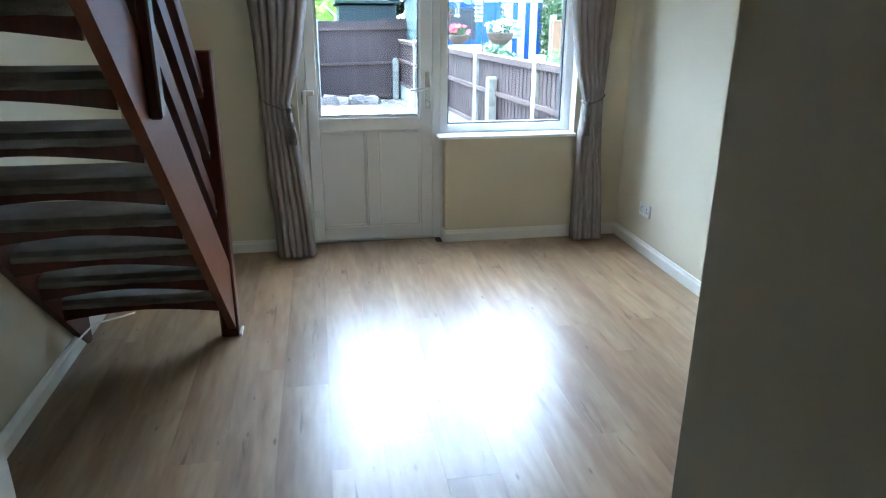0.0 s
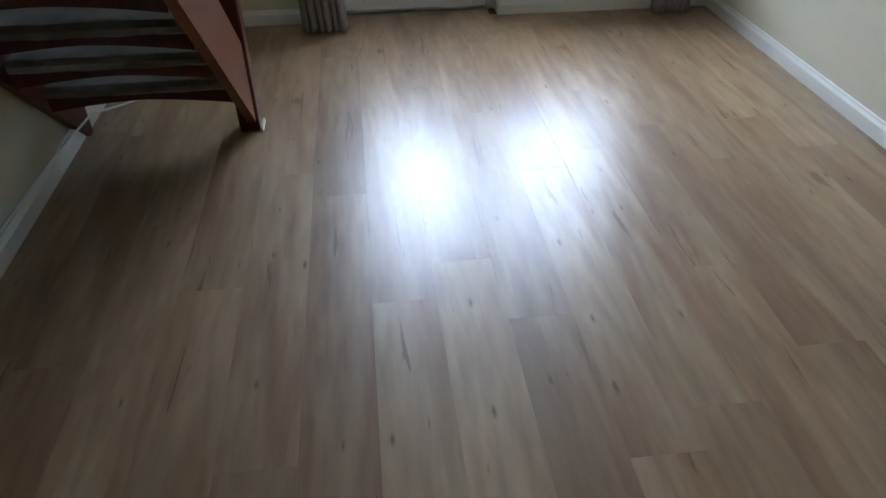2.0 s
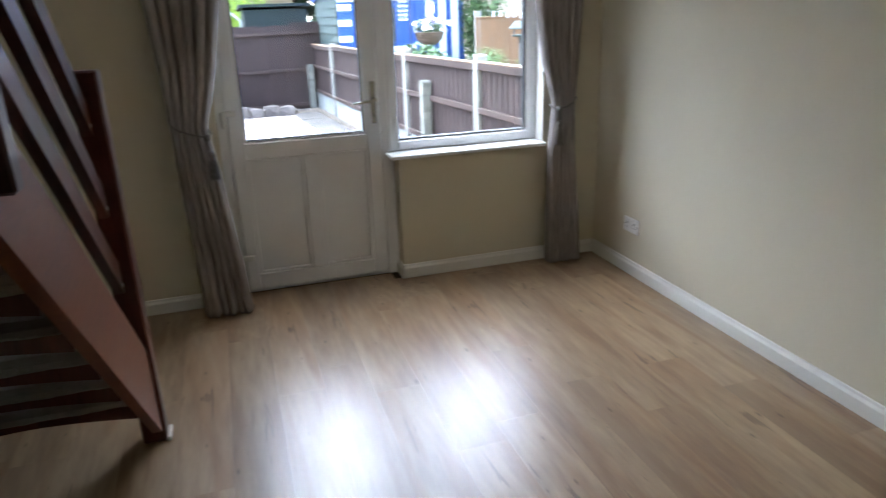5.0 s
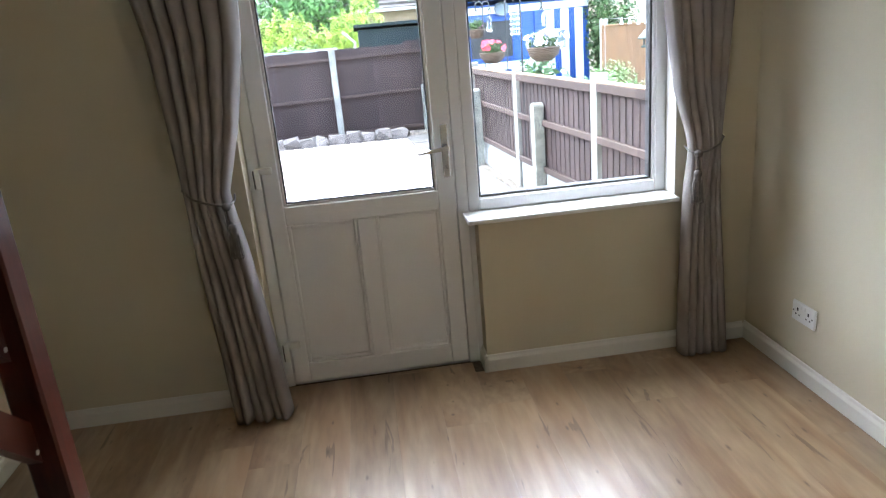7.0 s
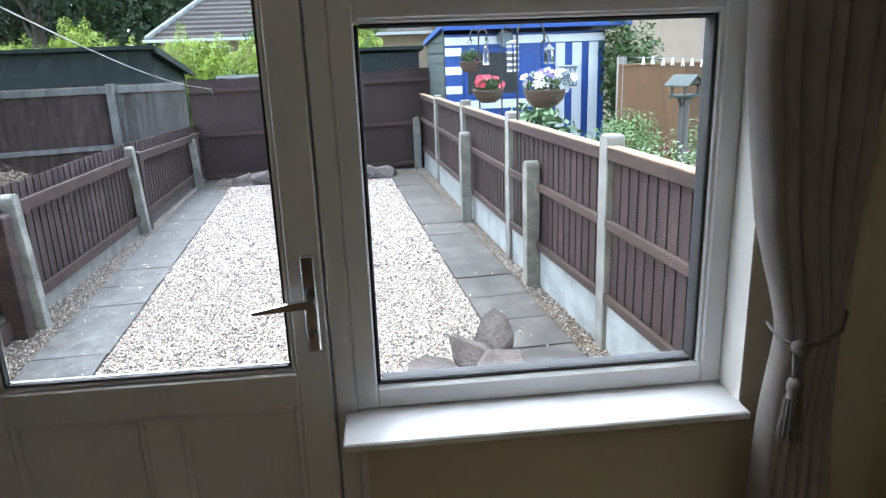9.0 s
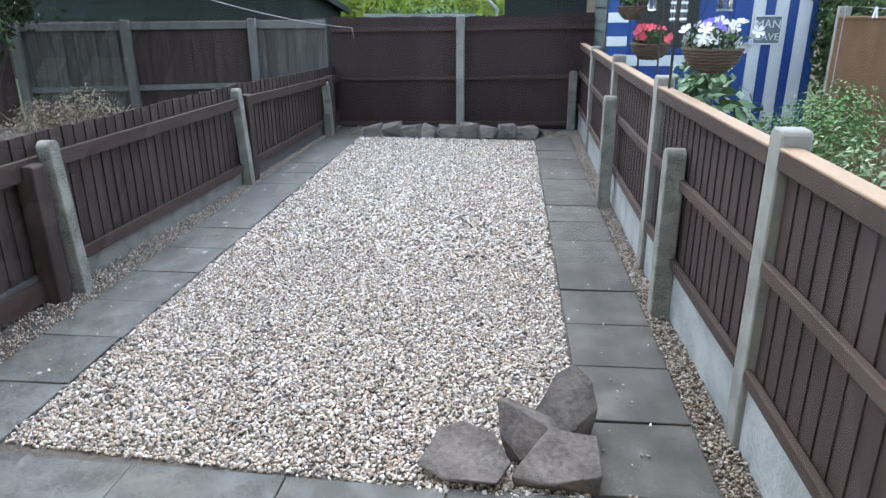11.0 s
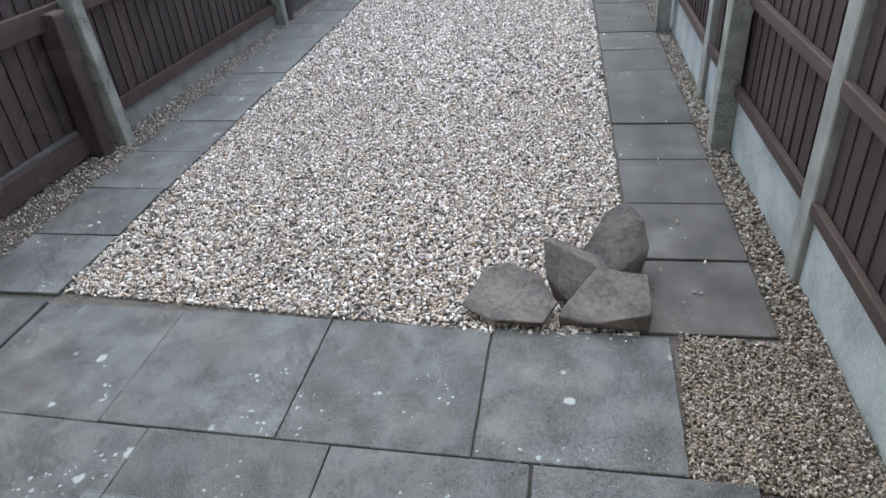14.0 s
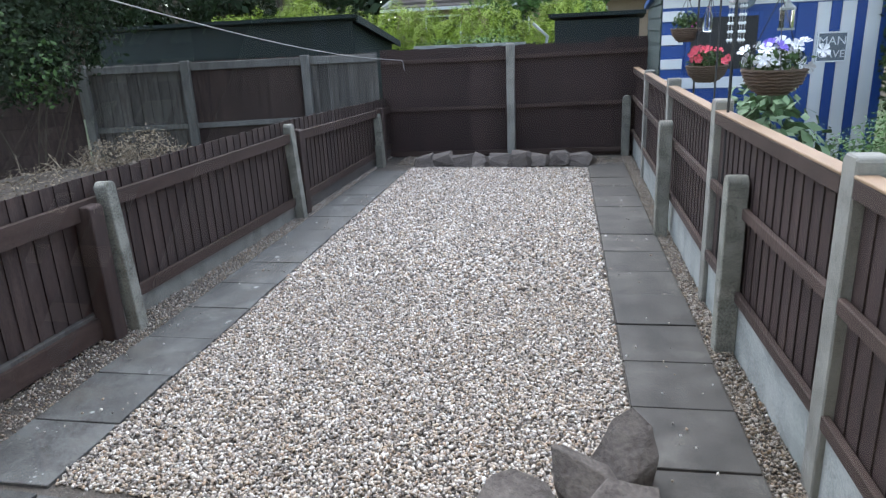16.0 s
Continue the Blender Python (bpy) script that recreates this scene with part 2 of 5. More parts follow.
WALL = material("cream_wall_paint", (0.6, 0.55, 0.418), (0.635, 0.584, 0.448), 1.5, 0.75, 0.85, 0.12, 220, dist=0.001)
CEIL = material("white_ceiling_paint", (0.76, 0.76, 0.74), (0.8, 0.8, 0.78), 2, 0.8, 0.9, 0.1, 120, dist=0.001)
GLOSS = material("white_gloss_paint", (0.74, 0.73, 0.69), (0.78, 0.77, 0.73), 4, 0.3, 0.42, 0.04, 90, dist=0.001)
UPVC = material("white_upvc", (0.78, 0.79, 0.8), (0.82, 0.83, 0.84), 3, 0.28, 0.36, 0.02, 120, dist=0.0006)
GASKET = material("black_rubber", (0.012, 0.012, 0.013), (0.025, 0.025, 0.026), 30, 0.55, 0.7, 0.05)
CHROME = material("polished_chrome", (0.55, 0.55, 0.56), (0.66, 0.66, 0.67), 12, 0.12, 0.25, 0.02, metallic=1.0)
STEEL = material("dark_painted_iron", (0.012, 0.012, 0.013), (0.03, 0.03, 0.03), 20, 0.45, 0.6, 0.1)
FLOOR = wood_floor()
CARPET = material("grey_carpet", (0.17, 0.162, 0.155), (0.26, 0.25, 0.238), 12, 0.92, 1.0, 0.7, 320, dist=0.006, spec=0.1)
REDWOOD = material("red_stained_pine", (0.045, 0.008, 0.0045), (0.085, 0.018, 0.009), 1.5, 0.25, 0.36, 0.05, 10, (9, 9, 1.0), dist=0.001, coat=0.15)
STRINGER = material("red_brown_varnished_pine", (0.13, 0.036, 0.015), (0.19, 0.06, 0.025), 1.2, 0.36, 0.46, 0.04, 10, (8, 1.0, 8.0), dist=0.001, coat=0.08)
CURTAIN = material("grey_curtain_cloth", (0.24, 0.215, 0.205), (0.315, 0.285, 0.275), 6, 0.85, 0.95, 0.35, 420, dist=0.0015, spec=0.2)
TIECORD = material("taupe_silk_cord", (0.11, 0.098, 0.095), (0.19, 0.172, 0.166), 40, 0.5, 0.7, 0.5, 300, dist=0.002)
ROPE = material("silver_grey_cord", (0.27, 0.25, 0.245), (0.38, 0.355, 0.35), 40, 0.5, 0.7, 0.5, 300, dist=0.002)
PLASTIC = material("white_plastic", (0.74, 0.74, 0.72), (0.79, 0.79, 0.77), 5, 0.35, 0.45, 0.02)
GLASS = glass()
FENCE = material("dark_brown_stained_timber", (0.024, 0.0152, 0.0138), (0.06, 0.0382, 0.0348), 4, 0.68, 0.85, 0.35, 50, (6, 6, 0.9), vary=0.13, dist=0.003, spec=0.3)
FENCE3 = material("worn_brown_timber", (0.03, 0.02, 0.0175), (0.074, 0.051, 0.045), 4, 0.68, 0.88, 0.4, 50, (6, 6, 0.9), vary=0.16, dist=0.004, span=(0.38, 0.62), spec=0.3)
FENCE2 = material("brown_stained_rail", (0.033, 0.0205, 0.0165), (0.08, 0.053, 0.0445), 4, 0.68, 0.88, 0.4, 50, (1, 6, 6), vary=0.15, dist=0.004, spec=0.3)
GREYRAIL = material("bleached_grey_timber", (0.08, 0.076, 0.07), (0.19, 0.182, 0.17), 4, 0.8, 0.95, 0.5, 50, (5, 5, 1), vary=0.12, dist=0.004)
OLDWOOD = material("weathered_grey_timber", (0.036, 0.03, 0.027), (0.13, 0.12, 0.11), 3.5, 0.75, 0.9, 0.5, 40, (7, 7, 0.8), vary=0.25, dist=0.004)
RAWTOP = material("pale_new_timber", (0.22, 0.135, 0.078), (0.36, 0.24, 0.145), 5, 0.6, 0.75, 0.3, 50, (1, 8, 8), vary=0.1)
CONC = material("weathered_concrete", (0.15, 0.143, 0.125), (0.275, 0.265, 0.236), 7, 0.8, 0.95, 0.6, 130, vary=0.1, c3=(0.23, 0.23, 0.17), dist=0.006, span=(0.38, 0.6))
# board edge colour with the shade between overlapping boards put in
SHADEEDGE = material("grimy_shaded_board_edge", (0.015, 0.0095, 0.008), (0.04, 0.026, 0.022), 6, 0.8, 0.9, 0.2, 50, spec=0.2)
MOSSCONC = material("mossy_dark_concrete", (0.115, 0.112, 0.092), (0.255, 0.248, 0.212), 9, 0.85, 0.95, 0.8, 90, vary=0.15, c3=(0.26, 0.255, 0.225), dist=0.008, span=(0.4, 0.6))
PALECONC = material("pale_concrete_board", (0.22, 0.238, 0.225), (0.37, 0.382, 0.362), 5, 0.8, 0.9, 0.4, 90, vary=0.08, span=(0.4, 0.6))
SLAB = slab_material()
SLAB2 = material("sandy_grey_flag", (0.038, 0.035, 0.031), (0.098, 0.09, 0.08), 6, 0.7, 0.85, 0.3, 110, vary=0.18, dist=0.003, c3=(0.18, 0.17, 0.152), span=(0.4, 0.58))
ROCK = material("brown_grey_rock", (0.068, 0.057, 0.051), (0.185, 0.16, 0.143), 8, 0.85, 0.95, 1.0, 60, vary=0.14, dist=0.012, span=(0.36, 0.64))
SOIL = material("dark_soil", (0.035, 0.026, 0.018), (0.09, 0.07, 0.05), 5, 0.9, 1.0, 0.8, 60, dist=0.02)
GRASS = material("rough_grass_ground", (0.04, 0.055, 0.02), (0.09, 0.1, 0.045), 2, 0.9, 1.0, 0.6, 40, dist=0.02)
BLUE = material("royal_blue_paint", (0.008, 0.05, 0.23), (0.014, 0.07, 0.3), 3, 0.45, 0.6, 0.15, 60, vary=0.05)
WHITE = material("white_shed_paint", (0.68, 0.7, 0.72), (0.76, 0.78, 0.79), 4, 0.5, 0.65, 0.15, 70, vary=0.04)
DARKSHED = material("black_green_stain", (0.006, 0.012, 0.0105), (0.0125, 0.0215, 0.0195), 4, 0.7, 0.85, 0.3, 50, (1, 1, 6), vary=0.08)
GREENSHED = material("dark_green_stain", (0.018, 0.034, 0.03), (0.035, 0.058, 0.052), 4, 0.6, 0.8, 0.3, 50, (1, 1, 6), vary=0.1)
FELT = material("roofing_felt", (0.007, 0.013, 0.012), (0.018, 0.028, 0.026), 8, 0.9, 1.0, 0.5, 200)
ORANGE = material("golden_brown_fence_stain", (0.115, 0.058, 0.026), (0.195, 0.1, 0.046), 4, 0.6, 0.75, 0.25, 50, (6, 6, 1), vary=0.22)
WICKER = material("woven_willow", (0.05, 0.03, 0.02), (0.13, 0.085, 0.055), 30, 0.7, 0.85, 0.9, 160, (1, 1, 5), dist=0.006)
ROOF = material("brown_roof_tile", (0.09, 0.075, 0.068), (0.17, 0.145, 0.13), 3, 0.8, 0.9, 0.3, 40, vary=0.12)
RENDER = material("beige_render", (0.36, 0.27, 0.2), (0.44, 0.34, 0.26), 2, 0.85, 0.95, 0.3, 80)
FARWALL = material("far_pale_render", (0.36, 0.31, 0.27), (0.45, 0.4, 0.36), 5, 0.85, 0.95, 0.3, 60)
SLATE = material("grey_sign_board", (0.12, 0.15, 0.18), (0.18, 0.21, 0.24), 8, 0.6, 0.75, 0.2)


def leafy(name, c1, c2, c3=None):
    m = material(name, c1, c2, 1.2, 0.5, 0.65, 0.1, 20, vary=0.3, island=True, spec=0.2, c3=c3)
    return m


HEDGE = leafy("yellow_green_foliage", (0.15, 0.23, 0.025), (0.34, 0.43, 0.05))
LEAF = leafy("mid_green_foliage", (0.05, 0.11, 0.032), (0.14, 0.245, 0.075))
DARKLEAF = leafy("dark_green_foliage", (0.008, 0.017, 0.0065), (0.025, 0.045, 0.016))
IVY = leafy("pale_ivy_foliage", (0.07, 0.13, 0.05), (0.22, 0.3, 0.17))
SILVER = leafy("silver_foliage", (0.11, 0.165, 0.075), (0.29, 0.35, 0.2))
DRYLEAF = leafy("dry_stalk", (0.15, 0.112, 0.075), (0.36, 0.295, 0.21))
MIDLEAF = leafy("deep_green_foliage", (0.025, 0.05, 0.015), (0.07, 0.12, 0.035))
WHITEPETAL = leafy("white_petal", (0.7, 0.7, 0.72), (0.82, 0.82, 0.84))
PINKPETAL = leafy("coral_pink_petal", (0.55, 0.05, 0.09), (0.75, 0.14, 0.18))
VIOLET = leafy("violet_petal", (0.16, 0.1, 0.5), (0.3, 0.22, 0.7))
MAGENTA = leafy("magenta_petal", (0.45, 0.08, 0.3), (0.6, 0.16, 0.42))
BARK = material("bark", (0.04, 0.03, 0.022), (0.1, 0.08, 0.06), 12, 0.85, 0.95, 0.8, 60, (4, 4, 1), dist=0.02)


def pebble_material(name, shade):
    m = bpy.data.materials.new(name)
    m.use_nodes = True
    n, l = m.node_tree.nodes, m.node_tree.links
    b = n["Principled BSDF"]
    g, ramp = n.new("ShaderNodeNewGeometry"), n.new("ShaderNodeValToRGB")
    ramp.color_ramp.interpolation = "CONSTANT"
    tones = [(0.0, (0.345, 0.282, 0.22)), (0.14, (0.445, 0.395, 0.335)), (0.3, (0.235, 0.212, 0.19)), (0.42, (0.51, 0.432, 0.332)),
             (0.52, (0.61, 0.578, 0.525)), (0.67, (0.345, 0.312, 0.282)), (0.79, (0.75, 0.73, 0.69)), (0.88, (0.4, 0.3, 0.212)), (0.93, (0.15, 0.137, 0.126))]
    e = ramp.color_ramp.elements
    while len(e) < len(tones):
        e.new(0.5)
    for el, (p, c) in zip(e, tones):
        el.position, el.color = p, (*[v * s for v, s in zip(c, shade)], 1)
    l.new(g.outputs["Random Per Island"], ramp.inputs["Fac"])
    tc, t = n.new("ShaderNodeTexCoord"), n.new("ShaderNodeTexNoise")
    t.inputs["Scale"].default_value, t.inputs["Detail"].default_value = 220, 3
    l.new(tc.outputs["Object"], t.inputs["Vector"])
    mr = n.new("ShaderNodeMapRange")
    mr.inputs["To Min"].default_value, mr.inputs["To Max"].default_value = 0.75, 1.2
    l.new(t.outputs["Fac"], mr.inputs["Value"])
    hs = n.new("ShaderNodeHueSaturation")
    l.new(mr.outputs[0], hs.inputs["Value"])
    l.new(ramp.outputs["Color"], hs.inputs["Color"])
    l.new(hs.outputs["Color"], b.inputs["Base Color"])
    b.inputs["Roughness"].default_value = 0.55
    return m


PEBBLE = pebble_material("pale_mixed_pebbles", (1.09, 1.06, 1.05))
PEBBLE2 = pebble_material("brown_mixed_pebbles", (0.62, 0.575, 0.53))
PEBBLE3 = pebble_material("dull_mixed_pebbles", (0.82, 0.78, 0.75))
GRIT = material("gravel_bed", (0.035, 0.03, 0.026), (0.14, 0.12, 0.1), 60, 0.85, 0.95, 1.0, 120, dist=0.01)


# ---------------- building helpers ----------------
def thing(name, label, category, m=None, group="", kind=""):
    ob = new(name)
    ob.empty_display_size = 0.1
    ob.matrix_world = m if m is not None else Matrix()
    return tagged(ob, label, category, group, kind)


def mesh(name, bm, mat, smooth=False):
    me = bpy.data.meshes.new(name)
    bm.normal_update()
    bm.to_mesh(me)
    bm.free()
    me.materials.append(mat)
    if smooth:
        me.polygons.foreach_set("use_smooth", [True] * len(me.polygons))
    return me


def part(name, bm, mat, parent=None, label="", m=None, smooth=False):
    me = bm if isinstance(bm, bpy.types.Mesh) else mesh(name, bm, mat, smooth)
    ob = new(name, me)
    ob.parent = parent
    if m is not None:
        ob.matrix_basis = m
    return tagged(ob, label)


def solo(name, bm, mat, label, category="", group="", kind="", m=None, smooth=False):
    ob = part(name, bm, mat, None, label, m, smooth)
    return tagged(ob, "", category, group, kind)


def box(x0, x1, y0, y1, z0, z1, bm=None, bevel=0.0):
    bm = bm or bmesh.new()
    v = [bm.verts.new((x, y, z)) for x in (x0, x1) for y in (y0, y1) for z in (z0, z1)]
    fs = [bm.faces.new([v[i] for i in f]) for f in ((0, 1, 3, 2), (4, 6, 7, 5), (0, 4, 5, 1), (2, 3, 7, 6), (0, 2, 6, 4), (1, 5, 7, 3))]
    if bevel:
        es = list({e for f in fs for e in f.edges})
        bmesh.ops.bevel(bm, geom=es, offset=bevel, segments=1, affect="EDGES", profile=0.5)
    return bm


def prism(profile, length, axis="y", bm=None, start=0.0):
    """A closed 2D profile drawn out along an axis. For y the profile is (x, z); for x it is (y, z); for z it is (x, y)."""
    bm = bm or bmesh.new()
    def at(p, d):
        return {"y": (p[0], d, p[1]), "x": (d, p[0], p[1]), "z": (p[0], p[1], d)}[axis]
    a = [bm.verts.new(at(p, start)) for p in profile]
    b = [bm.verts.new(at(p, start + length)) for p in profile]
    k = len(profile)
    fs = [bm.faces.new([a[i], a[(i + 1) % k], b[(i + 1) % k], b[i]]) for i in range(k)]
    fs += [bm.faces.new(a[::-1]), bm.faces.new(b)]
    bmesh.ops.recalc_face_normals(bm, faces=fs)
    return bm


def tube(points, r, bm=None, sides=8):
    """A round rod along points; r may be a list."""
    bm = bm or bmesh.new()
    rings = []
    pts = [Vector(p) for p in points]
    for i, p in enumerate(pts):
        d = (pts[min(i + 1, len(pts) - 1)] - pts[max(i - 1, 0)]).normalized()
        u = d.orthogonal().normalized() if i == 0 else (rings_u - d * d.dot(rings_u)).normalized()
        rings_u = u
        w = d.cross(u)
        rr = r[i] if isinstance(r, (list, tuple)) else r
        rings.append([bm.verts.new(p + (u * math.cos(a) + w * math.sin(a)) * rr) for a in [2 * math.pi * k / sides for k in range(sides)]])
    for a, b in zip(rings, rings[1:]):
        for k in range(sides):
            bm.faces.new((a[k], a[(k + 1) % sides], b[(k + 1) % sides], b[k]))
    bm.faces.new(rings[0][::-1])
    bm.faces.new(rings[-1])
    return bm


def lathe(profile, sides=24, bm=None):
    bm = bm or bmesh.new()
    rings = [[bm.verts.new((r * math.cos(2 * math.pi * k / sides), r * math.sin(2 * math.pi * k / sides), z)) for k in range(sides)] for r, z in profile]
    for a, b in zip(rings, rings[1:]):
        for k in range(sides):
            bm.faces.new((a[k], a[(k + 1) % sides], b[(k + 1) % sides], b[k]))
    bm.faces.new(rings[0][::-1])
    bm.faces.new(rings[-1])
    return bm


def leaf_mesh(name, centres, normals, sizes, mat, long=1.6, rng=None):
    """Many small folded leaves in one mesh: each is two triangles pairs about a midrib."""
    rng = rng or np.random.default_rng(1)
    c, s = np.asarray(centres, float), np.asarray(sizes, float)[:, None]
    k = len(c)
    nrm = np.asarray(normals, float) + rng.normal(0, 0.5, (k, 3))
    nrm /= np.linalg.norm(nrm, axis=1)[:, None] + 1e-9
    a = np.cross(nrm, rng.normal(0, 1, (k, 3)))
    a /= np.linalg.norm(a, axis=1)[:, None] + 1e-9
    b = np.cross(nrm, a)
    base, tip = c - a * s * long * 0.5, c + a * s * long * 0.5 - nrm * s * 0.25
    l, r = c + b * s * 0.42 - nrm * s * 0.14, c - b * s * 0.42 - nrm * s * 0.14
    v = np.stack([base, l, tip, r], 1).reshape(-1, 3)
    i = np.arange(k)[:, None] * 4
    f = np.concatenate([i + [0, 1, 2], i + [0, 2, 3]], 1).reshape(-1, 3)
    me = bpy.data.meshes.new(name)
    me.vertices.add(len(v))
    me.vertices.foreach_set("co", v.ravel())
    me.loops.add(f.size)
    me.loops.foreach_set("vertex_index", f.ravel().astype(np.int32))
    me.polygons.add(len(f))
    me.polygons.foreach_set("loop_start", np.arange(0, f.size, 3, dtype=np.int32))
    me.update(calc_edges=True)
    me.validate()
    me.materials.append(mat)
    return me


def blossom_mesh(name, centres, normals, size, mat, rng):
    """Open five-petalled flowers in one mesh, each facing outwards with cupped, broad petals."""
    bm = bmesh.new()
    for c, d in zip(centres, normals):
        d = Vector(d) + Vector(rng.normal(0, 0.35, 3)) + Vector((0, -0.5, 0.25))
        d.normalize()
        u = d.orthogonal().normalized()
        w = d.cross(u)
        r = size * rng.uniform(0.75, 1.2)
        mid = bm.verts.new(Vector(c) - d * r * 0.25)
        spin = rng.uniform(0, 6.28)
        for q in range(5):
            ring = []
            for da, rr, up in ((-0.55, 0.62, 0.04), (-0.42, 0.98, 0.16), (0.0, 1.06, 0.1), (0.42, 0.98, 0.16), (0.55, 0.62, 0.04)):
                a = spin + q * 1.2566 + da
                ring.append(bm.verts.new(Vector(c) + (u * math.cos(a) + w * math.sin(a)) * r * rr + d * r * (up + rng.normal(0, 0.06))))
            for e, f in zip(ring, ring[1:]):
                bm.faces.new((mid, e, f))
    return mesh(name, bm, mat)


def blob_points(rng, lobes, n, shell=0.55):
    """Points on and inside uneven lobes [(x, y, z, rx, ry, rz)]."""
    lobes = np.array(lobes, float)
    w = lobes[:, 3] * lobes[:, 4] + lobes[:, 4] * lobes[:, 5]
    pick = rng.choice(len(lobes), n, p=w / w.sum())
    d = rng.normal(0, 1, (n, 3))
    d /= np.linalg.norm(d, axis=1)[:, None]
    r = shell + (1 - shell) * rng.random(n) ** 0.6
    r *= 1 + 0.18 * np.sin(d[:, 0] * 9 + pick) * np.sin(d[:, 2] * 8 + pick * 2)
    return lobes[pick, :3] + d * lobes[pick, 3:] * r[:, None], d


def scatter_mesh(name, pts, sizes, mat, rng, flat=0.55, plain=False):
    """Many little rounded stones (icosahedra, squashed and turned) in one mesh."""
    t = (1 + 5 ** 0.5) / 2
    iv = np.array([(-1, t, 0), (1, t, 0), (-1, -t, 0), (1, -t, 0), (0, -1, t), (0, 1, t), (0, -1, -t), (0, 1, -t), (t, 0, -1), (t, 0, 1), (-t, 0, -1), (-t, 0, 1)]) / 1.902
    fi = np.array([(0, 11, 5), (0, 5, 1), (0, 1, 7), (0, 7, 10), (0, 10, 11), (1, 5, 9), (5, 11, 4), (11, 10, 2), (10, 7, 6), (7, 1, 8),
                   (3, 9, 4), (3, 4, 2), (3, 2, 6), (3, 6, 8), (3, 8, 9), (4, 9, 5), (2, 4, 11), (6, 2, 10), (8, 6, 7), (9, 8, 1)])
    if plain:
        iv = np.array([(math.cos(1.2566 * i), math.sin(1.2566 * i), 0.15 * (-1) ** i) for i in range(5)] + [(0.2, 0.1, 1), (-0.1, 0.1, -1)])
        fi = np.array([(i, (i + 1) % 5, 5) for i in range(5)] + [((i + 1) % 5, i, 6) for i in range(5)])
    nv = len(iv)
    k = len(pts)
    q = rng.normal(0, 1, (k, 4))
    q[:, 1:3] *= 0.5
    q /= np.linalg.norm(q, axis=1)[:, None]
    w, x, y, z = q.T
    R = np.stack([1 - 2 * (y * y + z * z), 2 * (x * y - z * w), 2 * (x * z + y * w), 2 * (x * y + z * w), 1 - 2 * (x * x + z * z), 2 * (y * z - x * w),
                  2 * (x * z - y * w), 2 * (y * z + x * w), 1 - 2 * (x * x + y * y)], 1).reshape(k, 3, 3)
    sc = np.stack([sizes * rng.uniform(0.8, 1.35, k), sizes * rng.uniform(0.7, 1.0, k), sizes * flat * rng.uniform(0.7, 1.2, k)], 1)
    jit = rng.uniform(0.82, 1.14, (k, nv, 1))
    v = np.einsum("kij,kvj->kvi", R, iv[None] * jit * sc[:, None, :]) + np.asarray(pts)[:, None, :]
    f = (fi[None] + (np.arange(k) * nv)[:, None, None]).reshape(-1, 3)
    v = v.reshape(-1, 3)
    me = bpy.data.meshes.new(name)
    me.vertices.add(len(v))
    me.vertices.foreach_set("co", v.ravel())
    me.loops.add(f.size)
    me.loops.foreach_set("vertex_index", f.ravel().astype(np.int32))
    me.polygons.add(len(f))
    me.polygons.foreach_set("loop_start", np.arange(0, f.size, 3, dtype=np.int32))
    me.update(calc_edges=True)
    me.materials.append(mat)
    return me

# ---------------- the room: walls, ceiling, floor bed ----------------
XL, XR, YB, H = -1.98, 1.247, -6.0, 2.35      # side walls, back wall, ceiling height
OXL, OXR, OT = -0.94, 0.885, 2.08             # opening for door and window
SILL = 0.715
T = 0.28                                      # thickness of the outer wall
FY0, FY1 = 0.1, 0.17                          # frame front and back


def structure(name, bm, mat, label):
    return solo(name, bm, mat, label, kind="structure")


bm = box(XL - 0.3, OXL, 0, T, -0.3, 2.7)
box(OXR, XR + 0.3, 0, T, -0.3, 2.7, bm)
box(OXL, OXR, 0, T, OT, 2.7, bm)
box(0.0, OXR, 0, FY1, -0.3, SILL - 0.002, bm)
box(0.0, OXR, FY1, T, -0.3, SILL - 0.06, bm)
structure("wall_garden_side", bm, WALL, "cream painted plaster wall with door and window opening")
structure("wall_right", box(XR, XR + 0.2, YB, 0, -0.3, 2.7), WALL, "cream painted plain plaster wall")
bm = box(XL - 0.2, XL, YB, 0, -0.3, 2.7)
structure("wall_left", bm, WALL, "cream painted plaster wall beside the stairs")
structure("wall_back", box(XL - 0.2, XR + 0.2, YB - 0.2, YB, -0.3, 2.7), WALL, "plain cream wall at the end of the hall")
bm = box(-0.232, XR, YB, -3.5, 0, H)
box(XL, -1.245, -3.72, -3.6, 0, H, bm)
structure("wall_partition", bm, WALL, "cream partition wall with a wide opening")
structure("ceiling", box(XL, XR, YB, 0, H, H + 0.12), CEIL, "white painted plaster ceiling")
# out of view, added over the ceiling to block sky light
structure("light_block_slab", box(XL - 0.4, XR + 0.4, YB - 0.4, T + 0.1, 2.72, 2.9), FELT, "unseen plain slab added to keep daylight out above")
structure("floor_base", box(XL, XR, YB, T - 0.02, -0.3, -0.012), SOIL, "floor base under the laminate boards")
# white lining on one side of the opening
structure("door_lining", box(-1.245, -1.21, -3.735, -3.585, 0, 2.05, None, 0.003), GLOSS, "white gloss painted timber door lining")


